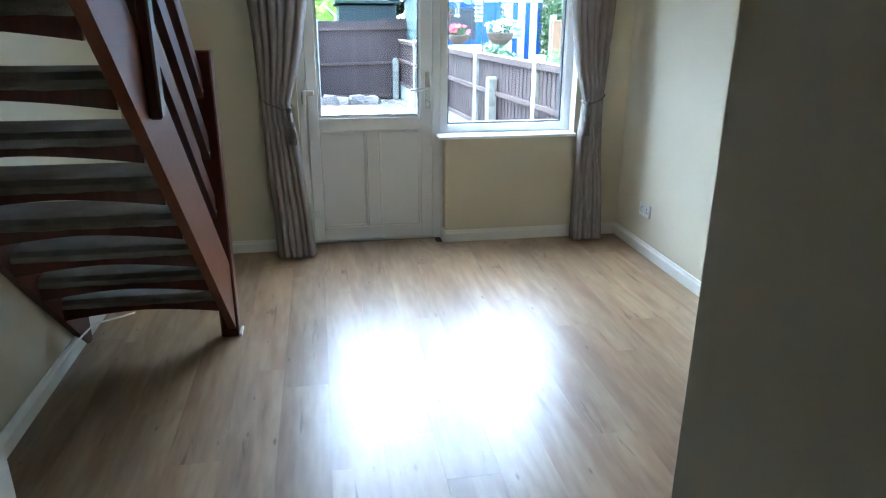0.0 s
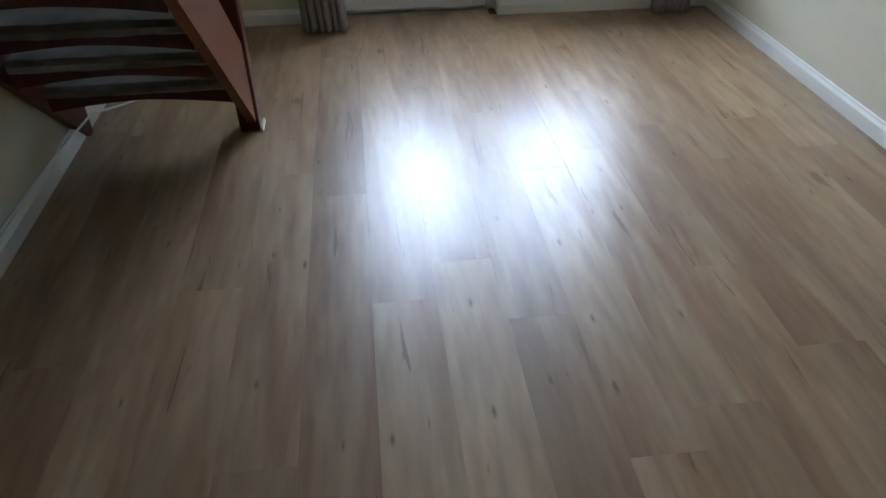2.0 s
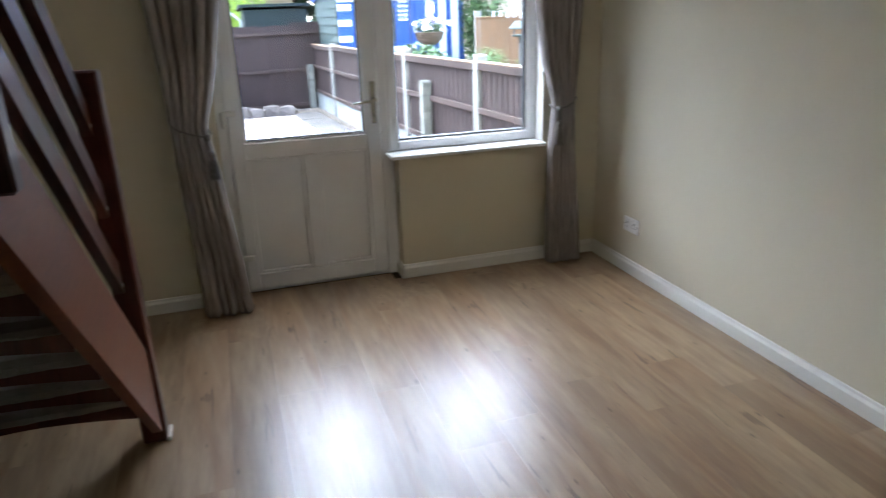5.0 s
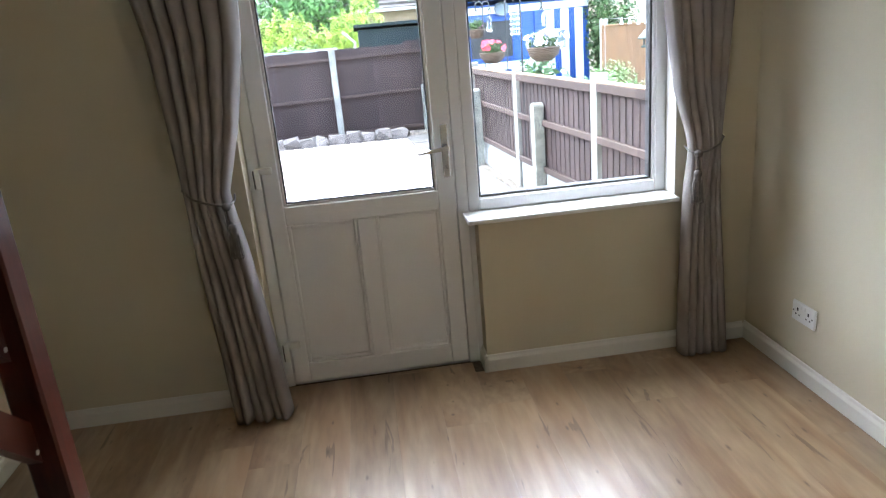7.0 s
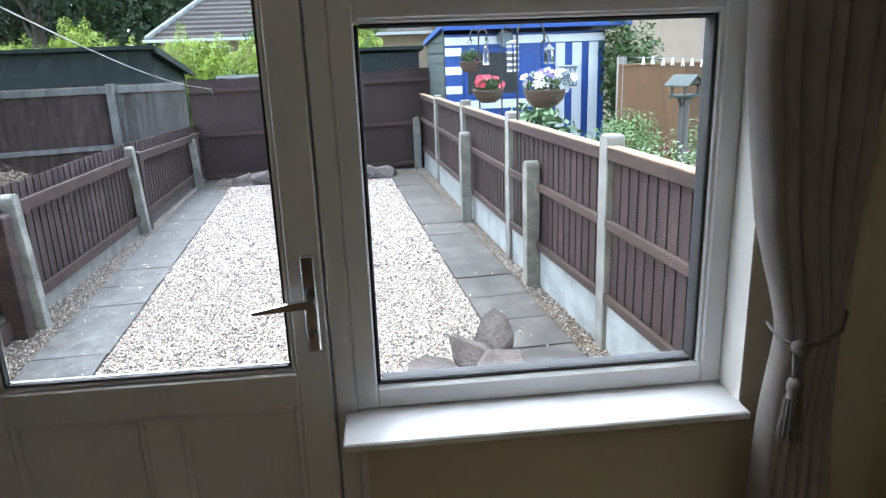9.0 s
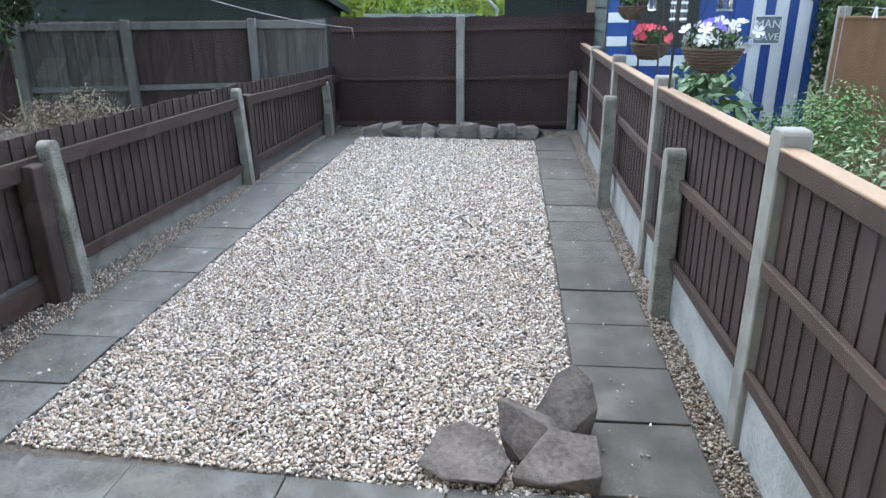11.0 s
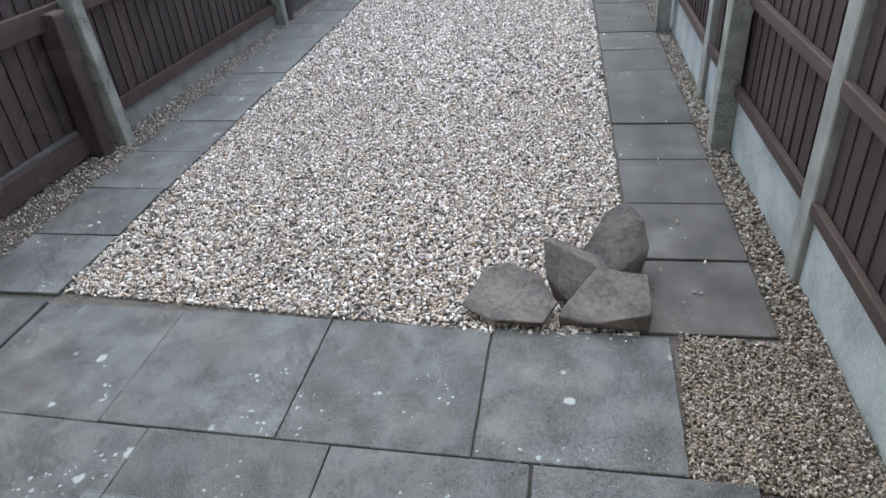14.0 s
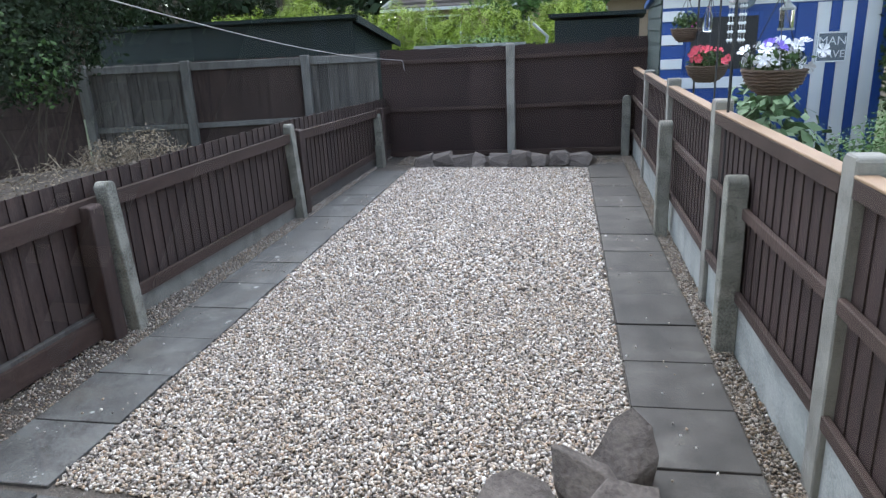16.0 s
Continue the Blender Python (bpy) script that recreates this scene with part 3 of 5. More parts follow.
def skirting(name, x0, x1, y0, y1, face):
    """A moulded board along a wall; face: the axis and sign it looks along."""
    h, d = 0.08, 0.018
    prof = [(0, 0), (d, 0), (d, h * 0.72), (d * 0.55, h * 0.86), (d * 0.4, h), (0, h)]
    if face in ("+x", "-x"):
        s = 1 if face == "+x" else -1
        bm = prism([(x0 + s * p, z) for p, z in prof], y1 - y0, "y", None, y0)
    else:
        s = 1 if face == "+y" else -1
        bm = prism([(y0 + s * p, z) for p, z in prof], x1 - x0, "x", None, x0)
    return structure(name, bm, GLOSS, "white painted moulded skirting board")


skirting("baseboard_right", XR, XR, -3.5, 0, "-x")
skirting("baseboard_left", XL, XL, -3.6, 0, "+x")
skirting("baseboard_garden_left", XL + 0.018, OXL, 0, 0, "-y")
skirting("baseboard_garden_right", -0.012, XR - 0.018, 0, 0, "-y")
skirting("baseboard_reveal", 0.0, 0.0, -0.018, 0.1, "-x")

# ---------------- door and window set ----------------


def window_frame(x0, x1, z0, z1, w, y0=FY0, y1=FY1):
    bm = box(x0, x0 + w, y0, y1, z0, z1, None, 0.004)
    box(x1 - w, x1, y0, y1, z0, z1, bm, 0.004)
    box(x0 + w, x1 - w, y0 + 0.001, y1 - 0.001, z0, z0 + w, bm, 0.004)
    box(x0 + w, x1 - w, y0 + 0.001, y1 - 0.001, z1 - w, z1, bm, 0.004)
    return bm


def pane(name, x0, x1, z0, z1, y, parent):
    p = part(name, box(x0, x1, y, y + 0.006, z0, z1), GLASS, parent, "clear glass pane")
    p.visible_shadow = False
    return p


def gasket(x0, x1, z0, z1, y, w=0.009):
    return window_frame(x0, x1, z0, z1, w, y, y + 0.014)


win = thing("window_1", "white upvc window with a fixed pane and top light", "window", kind="structure")
GX0, GX1, GZ0, GZ1 = 0.035, 0.816, 0.798, 1.612
part("frame", window_frame(-0.022, OXR - 0.001, SILL + 0.022, OT - 0.002, 0.052), UPVC, win)
part("transom", box(0.03, OXR - 0.053, FY0 + 0.002, FY1 - 0.002, 1.625, 1.672, None, 0.004), UPVC, win)
part("glazing_bead", window_frame(GX0 - 0.022, GX1 + 0.022, GZ0 - 0.022, GZ1 + 0.022, 0.017, FY0 + 0.006, FY0 + 0.05), UPVC, win)
part("gasket", window_frame(GX0 - 0.0048, GX1 + 0.0048, GZ0 - 0.0048, GZ1 + 0.0048, 0.0085, FY0 + 0.012, FY1 - 0.004), GASKET, win, "black rubber glazing gasket")
pane("pane", GX0 + 0.002, GX1 - 0.002, GZ0 + 0.002, GZ1 - 0.002, FY0 + 0.034, win)
sash = part("top_light", window_frame(0.032, OXR - 0.055, 1.674, OT - 0.055, 0.05, FY0 - 0.012, FY1 - 0.01), UPVC, win)
part("top_gasket", gasket(0.08, OXR - 0.103, 1.722, OT - 0.103, FY0 + 0.03), GASKET, sash)
pane("top_pane", 0.08, OXR - 0.103, 1.722, OT - 0.103, FY0 + 0.034, sash)
bm = box(0.415, 0.475, FY0 - 0.03, FY0 - 0.0125, 1.682, 1.706, None, 0.004)
prism([(0.44, 1.685), (0.455, 1.70), (0.56, 1.712), (0.565, 1.705), (0.46, 1.683)], 0.014, "y", bm, FY0 - 0.046)
part("window_handle", bm, CHROME, sash, "chrome window handle")
part("dark_catch", box(0.422, 0.452, FY0 - 0.05, FY0 - 0.031, 1.678, 1.70, None, 0.003), GASKET, sash)

structure("outer_sill", prism([(FY1 + 0.0045, SILL - 0.058), (T + 0.008, SILL - 0.075), (T + 0.008, SILL - 0.045), (FY1 + 0.0045, SILL - 0.004)], OXR + 0.083, "x", None, -0.085), UPVC, "white sloping outer window sill")
structure("window_sill", box(-0.05, OXR - 0.001, -0.05, FY0 + 0.03, SILL, SILL + 0.02, None, 0.004), UPVC, "white painted window board under the window")
structure("reveal_lining", box(OXR - 0.004, OXR, 0.001, FY0 - 0.001, SILL + 0.02, OT), GLOSS, "white painted window reveal")

dr = thing("door_1", "closed white upvc half-glazed garden door", "door", kind="structure")
DX0, DX1, DZ1 = -0.885, -0.075, 2.02
fr = box(OXL + 0.001, DX0 - 0.004, FY0, FY1, 0.0, OT - 0.002, None, 0.004)
box(DX1 + 0.004, -0.0225, FY0, FY1, 0.0, OT - 0.002, fr, 0.004)
box(DX0 - 0.004, DX1 + 0.004, FY0, FY1, DZ1 + 0.004, OT - 0.002, fr, 0.004)
box(DX0 - 0.004, DX1 + 0.004, FY0 + 0.02, FY1, -0.005, 0.018, fr, 0.003)
box(-0.0225, -0.0006, FY0, FY1, 0.0, SILL + 0.0215, fr)
for a0, a1 in ((DX0 - 0.02, DX0 + 0.014), (DX1 - 0.014, DX1 + 0.02)):
    box(a0, a1, FY1 - 0.0145, FY1 + 0.004, 0.0, OT - 0.003, fr)
box(DX0 - 0.02, DX1 + 0.02, FY1 - 0.014, FY1 + 0.003, DZ1 - 0.012, DZ1 + 0.02, fr)
part("door_frame", fr, UPVC, dr)
LY0, LY1 = FY0 - 0.012, FY1 - 0.016
DG = (-0.803, -0.165, 0.862, 1.93)            # door glass
leaf = box(DX0, DG[0] - 0.012, LY0, LY1, 0.02, DZ1, None, 0.004)
box(DG[1] + 0.012, DX1, LY0, LY1, 0.02, DZ1, leaf, 0.004)
box(DG[0] - 0.012, DG[1] + 0.012, LY0 + 0.001, LY1 - 0.001, 0.765, DG[2] - 0.012, leaf, 0.004)
box(DG[0] - 0.012, DG[1] + 0.012, LY0 + 0.001, LY1 - 0.001, DG[3] + 0.012, DZ1, leaf, 0.004)
box(DG[0] - 0.012, DG[1] + 0.012, LY0 + 0.001, LY1 - 0.001, 0.02, 0.11, leaf, 0.004)
box(-0.515, -0.435, LY0 + 0.001, LY1 - 0.001, 0.11, 0.765, leaf, 0.004)
part("door_leaf", leaf, UPVC, dr)
for px0, px1 in ((DG[0] - 0.012, -0.515), (-0.435, DG[1] + 0.012)):
    pan = part("door_panel", box(px0, px1, LY0 + 0.022, LY1 - 0.02, 0.11, 0.765), UPVC, dr)
    bd = bmesh.new()
    w = 0.016
    for a0, a1, b0, b1 in ((px0, px0 + w, 0.11, 0.765), (px1 - w, px1, 0.11, 0.765)):
        box(a0, a1, LY0 + 0.008, LY0 + 0.024, b0, b1, bd, 0.004)
    for b0, b1 in ((0.11, 0.11 + w), (0.765 - w, 0.765)):
        box(px0 + w, px1 - w, LY0 + 0.009, LY0 + 0.025, b0, b1, bd, 0.004)
    part("panel_bead", bd, UPVC, pan)
part("glazing_bead", window_frame(DG[0] - 0.0118, DG[1] + 0.0118, DG[2] - 0.0118, DG[3] + 0.0118, 0.0118, LY0 + 0.006, LY0 + 0.04), UPVC, dr)
part("gasket", window_frame(DG[0], DG[1], DG[2], DG[3], 0.005, LY0 + 0.008, LY0 + 0.036), GASKET, dr)
pane("pane", DG[0] + 0.0051, DG[1] - 0.0051, DG[2] + 0.0051, DG[3] - 0.0051, LY0 + 0.03, dr)
hx = -0.106
plate = part("handle_plate", box(hx - 0.016, hx + 0.016, LY0 - 0.010, LY0 - 0.0005, 0.905, 1.135, None, 0.004), CHROME, dr, "chrome handle backplate")
bm = tube([(hx, LY0 - 0.012, 1.035), (hx, LY0 - 0.045, 1.035)], 0.011, None, 12)
prism([(hx + 0.012, 1.047), (hx + 0.014, 1.028), (hx - 0.03, 1.025), (hx - 0.12, 1.02), (hx - 0.125, 1.026), (hx - 0.03, 1.042)], 0.014, "y", bm, LY0 - 0.055)
part("lever", bm, CHROME, plate, "chrome lever handle")
cyl = tube([(0, 0.0, 0), (0, -0.008, 0)], 0.009, None, 14)
part("lock_cylinder", cyl, CHROME, plate, "", pose(hx, LY0 - 0.0105, 0.95))
part("keyhole", box(hx - 0.0015, hx + 0.0015, LY0 - 0.0195, LY0 - 0.0186, 0.945, 0.956), GASKET, plate)
for hz in (1.0, 0.2, 1.75):
    hg = box(DX0 - 0.022, DX0 + 0.048, LY0 - 0.018, LY0 - 0.0005, hz, hz + 0.03, None, 0.004)
    box(DX0 - 0.026, DX0 - 0.002, LY0 - 0.022, LY0 - 0.0005, hz - 0.06, hz + 0.028, hg, 0.004)
    hinge = part("hinge", hg, PLASTIC, dr, "white door hinge")
    part("hinge_knuckle", box(DX0 - 0.03, DX0 - 0.0265, LY0 - 0.02, LY0 - 0.004, hz - 0.055, hz + 0.02), STEEL, hinge)


# ---------------- curtains ----------------
def curtain(name, label, left_edges, depth, sign):
    """left_edges: (z, x0, x1, y) levels; pleats run down, gathered at the tie. One sheet of cloth with thickness."""
    ob = thing(name, label, "curtain", group="curtains at the garden door")
    n, levels = 150, 56
    rng = np.random.default_rng(5 if sign > 0 else 9)
    zs = np.array([e[0] for e in left_edges])
    x0s, x1s, ys = (np.array([e[k] for e in left_edges]) for k in (1, 2, 3))
    ph = np.cumsum(rng.uniform(0.75, 1.3, n))
    ph = ph / ph[-1] * 2 * math.pi * 6.5
    bm = bmesh.new()
    rows = []
    for i in range(levels):
        z = zs[0] + (zs[-1] - zs[0]) * i / (levels - 1)
        x0, x1, y = (np.interp(-z, -zs, a) for a in (x0s, x1s, ys))
        tie = math.exp(-((z - TIE) / 0.16) ** 2)
        amp = depth * (1 - 0.55 * tie)
        row = []
        for k in range(n):
            u = k / (n - 1)
            p = ph[k] + 0.35 * math.sin(z * 2.1 + k * 0.05)
            yy = y + amp * (math.sin(p) * 0.8 + 0.25 * math.sin(p * 0.5 + z)) - 0.035 * tie * math.sin(math.pi * u)
            xx = x0 + (x1 - x0) * u + 0.012 * math.cos(p) * (1 - 0.5 * tie)
            hem = 0.012 * math.sin(p * 0.5 + 1) if i == levels - 1 else 0.0
            row.append(bm.verts.new((xx, min(yy, -0.022), max(z + hem, 0.006))))
        rows.append(row)
    for a, b in zip(rows, rows[1:]):
        for k in range(n - 1):
            bm.faces.new((a[k], b[k], b[k + 1], a[k + 1]))
    cl = part("cloth", bm, CURTAIN, ob, smooth=True)
    sol = cl.modifiers.new("thickness", "SOLIDIFY")
    sol.thickness, sol.offset = 0.004, 0
    return ob


TIE = 0.98
lc = curtain("curtain", "grey floor-length curtain gathered by a corded tie-back",
             [(2.349, -1.33, -0.78, -0.10), (1.78, -1.235, -0.82, -0.105), (1.55, -1.195, -0.84, -0.11), (1.25, -1.17, -0.9, -0.12), (0.98, -1.155, -0.975, -0.13),
              (0.75, -1.15, -0.945, -0.14), (0.3, -1.13, -0.895, -0.15), (0.008, -1.125, -0.87, -0.16)], 0.045, 1)
rc_ = curtain("curtain", "grey floor-length curtain gathered by a corded tie-back",
              [(2.349, 0.74, 1.13, -0.085), (1.5, 0.79, 1.085, -0.09), (1.2, 0.835, 1.06, -0.095), (0.96, 0.895, 1.035, -0.10),
               (0.75, 0.885, 1.04, -0.10), (0.3, 0.87, 1.08, -0.105), (0.008, 0.865, 1.1, -0.11)], 0.032, -1)


def tieback(parent, pts, knot, drop):
    part("tie_cord", tube(pts, 0.0042, None, 8), TIECORD, parent, "twisted grey cord tie-back", smooth=True)
    x, y, z = knot
    bm = bmesh.new()
    bmesh.ops.create_icosphere(bm, subdivisions=2, radius=0.017, matrix=Matrix.Translation(knot))
    tube([(x, y, z), (x + 0.004, y - 0.004, z - 0.07)], 0.005, bm, 6)
    tube([(x - 0.01, y, z), (x - 0.006, y - 0.004, z - 0.075)], 0.004, bm, 6)
    part("knot", bm, TIECORD, parent, smooth=True)
    bm = lathe([(0.004, 0.0), (0.014, -0.006), (0.017, -0.02), (0.012, -0.036), (0.016, -0.05), (0.02, -0.09), (0.023, -0.125), (0.019, -0.135), (0.003, -0.136)], 14)
    tas = part("tassel", bm, TIECORD, parent, "grey silky tassel", pose(x + drop, y - 0.006, z - 0.065), smooth=True)
    fb = bmesh.new()
    for k in range(14):
        a = 2 * math.pi * k / 14
        tube([(0.0165 * math.cos(a), 0.0165 * math.sin(a), -0.045), (0.0245 * math.cos(a), 0.0245 * math.sin(a), -0.14)], 0.0022, fb, 4)
    part("fringe", fb, TIECORD, tas)


tieback(lc, [(-1.16, -0.06, 1.03), (-1.15, -0.14, 1.01), (-1.11, -0.195, 0.985), (-1.05, -0.212, 0.965), (-1.0, -0.207, 0.95), (-0.973, -0.175, 0.945), (-0.966, -0.12, 0.95), (-0.975, -0.06, 0.96)], (-0.985, -0.205, 0.945), 0.01)
tieback(rc_, [(1.045, -0.05, 1.0), (1.04, -0.11, 0.99), (1.0, -0.155, 0.97), (0.95, -0.162, 0.95), (0.908, -0.148, 0.94), (0.89, -0.11, 0.945), (0.9, -0.05, 0.955)], (0.908, -0.158, 0.94), -0.004)

# ---------------- ceiling light ----------------
cl = thing("ceiling_light", "small white ceiling light with a warm lit bulb", "ceiling light", pose(-0.18, -1.45, H))
part("ceiling_rose", lathe([(0.05, 0.0), (0.05, -0.012), (0.03, -0.028), (0.012, -0.03)], 20), PLASTIC, cl, smooth=True)
part("lampholder", lathe([(0.012, -0.029), (0.02, -0.045), (0.02, -0.085), (0.016, -0.09)], 16), PLASTIC, cl, smooth=True)

# ---------------- wall sockets ----------------
so = thing("wall_socket", "white double plug socket low on the cream wall", "socket", pose(XR, -0.43, 0.29))
part("faceplate", box(-0.012, -0.0005, -0.073, 0.073, -0.043, 0.043, None, 0.004), PLASTIC, so)
for s in (-0.034, 0.034):
    hb = box(-0.0132, -0.0121, s - 0.004, s + 0.004, 0.004, 0.018)
    for d in (-0.011, 0.011):
        box(-0.0132, -0.0121, s + d - 0.004, s + d + 0.004, -0.014, -0.009, hb)
    part("pin_holes", hb, GASKET, so)
    part("switch", box(-0.017, -0.0121, s * 0.35 - 0.006, s * 0.35 + 0.006, 0.018, 0.036, None, 0.002), PLASTIC, so)
for s in (-0.06, 0.06):
    part("screw", tube([(-0.0135, s, 0), (-0.0121, s, 0)], 0.004, None, 10), CHROME, so)

# ---------------- open-riser staircase ----------------
st = thing("staircase", "open-riser red-stained timber stairs with grey carpeted treads", "staircase")
SLOPE, Y0 = 0.95, -1.2                         # pitch, and where the strings meet the floor
SX0, SX1 = XL + 0.002, -1.262


def low(y):
    return (Y0 - y) * SLOPE + 0.0


def string_board(x0, x1, mat):
    yt = -3.55
    prof = [(Y0 + 0.02, 0.0), (Y0 + 0.02, 0.3), (yt, low(yt) + 0.3), (yt, low(yt) + 0.02), (Y0 - 0.02, 0.0)]
    return prism(prof, x1 - x0, "x", None, x0)


part("string", string_board(SX1 - 0.036, SX1, STRINGER), STRINGER, st, "red-brown varnished outer string board")
part("string", string_board(SX0, SX0 + 0.032, REDWOOD), REDWOOD, st)
rng = np.random.default_rng(3)
for k in range(1, 12):
    z = 0.308 + 0.1735 * (k - 1)
    yb = Y0 - (z - 0.05) / SLOPE + 0.02
    depth = 0.235
    # timber tread with a shaped underside board, the carpet wrapped round it
    tr = part("tread", box(SX0 + 0.032, SX1 - 0.036, yb + 0.012, yb + depth - 0.012, z - 0.045, z - 0.012, None, 0.004), REDWOOD, st)
    n = 18
    bm = bmesh.new()
    prof = []
    for i in range(n + 1):
        u = i / n
        prof.append((SX0 + 0.033 + (SX1 - SX0 - 0.07) * u, z - 0.052 - 0.03 * (2 * abs(u - 0.5)) ** 1.6))
    prof = [(SX1 - 0.037, z - 0.0135), (SX0 + 0.033, z - 0.0135)] + prof
    prism(prof, 0.017, "y", bm, yb - 0.0055)
    part("tread_bearer", bm, REDWOOD, tr, "red timber board with a curved underside")
    cx0, cx1 = SX0 + 0.033, SX1 - 0.037
    cp = bmesh.new()
    m_ = 24
    rings = []
    for i in range(m_ + 1):
        x = cx0 + (cx1 - cx0) * i / m_
        sag = 0.0015 * math.sin(i * 0.9 + k) + 0.001 * math.sin(i * 2.3 + 2 * k)
        t_ = 0.012
        loop = [(yb - 0.006, z - 0.03 + sag), (yb - t_, z - 0.022 + sag), (yb - t_, z - 0.006), (yb + 0.004, z + t_ + sag * 0.5), (yb + depth * 0.5, z + t_ + 0.002 + sag * 0.4),
                (yb + depth - 0.004, z + t_), (yb + depth + t_, z - 0.008), (yb + depth + t_, z - 0.04), (yb + depth - 0.006, z - 0.056),
                (yb + depth - 0.006, z - 0.046), (yb + depth * 0.5, z - 0.0465), (yb + 0.0125, z - 0.0465), (yb + 0.0122, z - 0.0125), (yb - 0.0058, z - 0.0125)]
        rings.append([cp.verts.new((x, a, b)) for a, b in loop])
    for a, b in zip(rings, rings[1:]):
        for i in range(len(a)):
            cp.faces.new((a[i], a[(i + 1) % len(a)], b[(i + 1) % len(a)], b[i]))
    cp.faces.new(rings[0][::-1])
    cp.faces.new(rings[-1])
    bmesh.ops.recalc_face_normals(cp, faces=cp.faces[:])
    part("carpet", cp, CARPET, tr, "grey carpet wrapped over the tread")
NX, NY = -1.292, -1.225
bm = box(NX - 0.042, NX + 0.042, NY - 0.04, NY + 0.04, 0.0, 1.345, None, 0.006)
newel = part("newel_post", bm, REDWOOD, st, "square red-stained newel post")
part("foot_trim", box(NX + 0.0425, NX + 0.056, NY - 0.045, NY + 0.045, 0.0, 0.018, None, 0.003), GLOSS, newel, "white floor trim at the newel foot")
part("upper_post", box(NX + 0.031, NX + 0.066, -2.41, -2.355, 1.22, H - 0.001, None, 0.006), REDWOOD, st, "red-stained post hung from the ceiling")
for zr in (0.66, 0.93, 1.2):
    y0 = NY - 0.04
    top = (H - 0.005 - zr - 0.055) / SLOPE
    y1 = y0 - top
    prof = [(y0, zr - 0.055), (y0, zr + 0.055), (y1, zr + 0.055 + top * SLOPE), (y1, zr - 0.055 + top * SLOPE)]
    rail = part("handrail", prism(prof, 0.032, "x", None, NX - 0.034), REDWOOD, st, "flat red-stained timber rail")
    part("screw_cap", tube([(NX - 0.034, NY - 0.048, zr - 0.02), (NX - 0.0005, NY - 0.05, zr - 0.02)], 0.007, None, 8), PLASTIC, rail)
# a cable along the skirting under the stairs
solo("cable", tube([(XL + 0.02, -3.3, 0.11), (XL + 0.023, -2.6, 0.108), (XL + 0.024, -2.0, 0.11), (XL + 0.03, -1.6, 0.105), (XL + 0.06, -1.2, 0.09), (XL + 0.12, -1.0, 0.03), (XL + 0.16, -0.9, 0.006)], 0.005, None, 6),
     PLASTIC, "thin white cable along the skirting board", "cable", smooth=True)

# ---------------- the garden: ground ----------------
G = -0.11                                      # level of paths and gravel
LIN0, LIN1 = (-1.56, 1.66), (-2.02, 8.1)       # inner edge of the path by the timber fence
RIN0, RIN1 = (0.735, 1.75), (0.235, 8.1)       # inner edge of the path by the panel fence


def along(a, b, y):
    t = (y - a[1]) / (b[1] - a[1])
    return a[0] + (b[0] - a[0]) * t


structure("ground", box(-300, 300, -300, 400, G - 0.4, G - 0.07), GRASS, "rough open ground reaching far away")
bm = bmesh.new()
pl = [(-2.75, T + 0.004), (1.5, T + 0.004), (1.0, 9.25), (-2.8, 9.25)]
prism(pl, 0.055, "z", bm, G - 0.069)
structure("gravel_bed", bm, GRIT, "fine grit bed under the garden")


# ---------------- fences ----------------
BOARD = {}


def board_mesh(w, h, d, mat, name="board"):
    """A feather-edged board, upright, base at its foot."""
    key = (round(w, 3), round(h, 3), d, mat.name)
    if key not in BOARD:
        a, b = (d, d * 0.35) if mat is FENCE3 else (d * 0.35, d)
        bm = prism([(-w / 2, -a), (w / 2, -b), (w / 2, 0), (-w / 2, 0)], h, "z")
        me = mesh(name, bm, mat)
        if mat is FENCE3:                       # side edges coloured dark for grime and shade in the gaps
            me.materials.append(SHADEEDGE)
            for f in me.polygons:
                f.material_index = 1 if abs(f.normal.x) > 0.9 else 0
        BOARD[key] = me
    return BOARD[key]


def post(name, x, y, z0, z1, w, d, mat, label, turn=0.0, holes=False, cap="slope", lean=0.0):
    ob = thing(name, label, "fence post", pose(x, y, z0, lean, 0, turn), group=name + "s")
    h = z1 - z0
    bm = bmesh.new()
    if cap == "round":
        prof = [(-w / 2, 0), (w / 2, 0), (w / 2, h - w * 0.3), (w * 0.36, h - 0.012), (w * 0.15, h), (-w * 0.15, h), (-w * 0.36, h - 0.012), (-w / 2, h - w * 0.3)]
        prism(prof, d, "y", bm, -d / 2)
    else:
        prism([(-d / 2, 0), (d / 2, 0), (d / 2, h - 0.02), (d / 2 - 0.02, h), (-d / 2 + 0.015, h), (-d / 2, h - 0.012)], w, "x", bm, -w / 2)
    bmesh.ops.bevel(bm, geom=bm.edges[:], offset=0.006, segments=1, affect="EDGES")
    part("shaft", bm, mat, ob)
    if holes:
        for hz in (h - 0.1, h - 0.2, h * 0.45):
            for s in (-1, 1):
                part("bolt_hole", tube([(0, s * (d / 2 + 0.001), hz), (0, s * (d / 2 - 0.002), hz)], 0.005, None, 8), GASKET, ob)
            for s in (-1, 1):
                part("bolt_hole", tube([(s * (w / 2 + 0.001), 0, hz), (s * (w / 2 - 0.002), 0, hz)], 0.005, None, 8), GASKET, ob)
    return ob


def yaw(a, b):
    return math.degrees(math.atan2(b[1] - a[1], b[0] - a[0]))


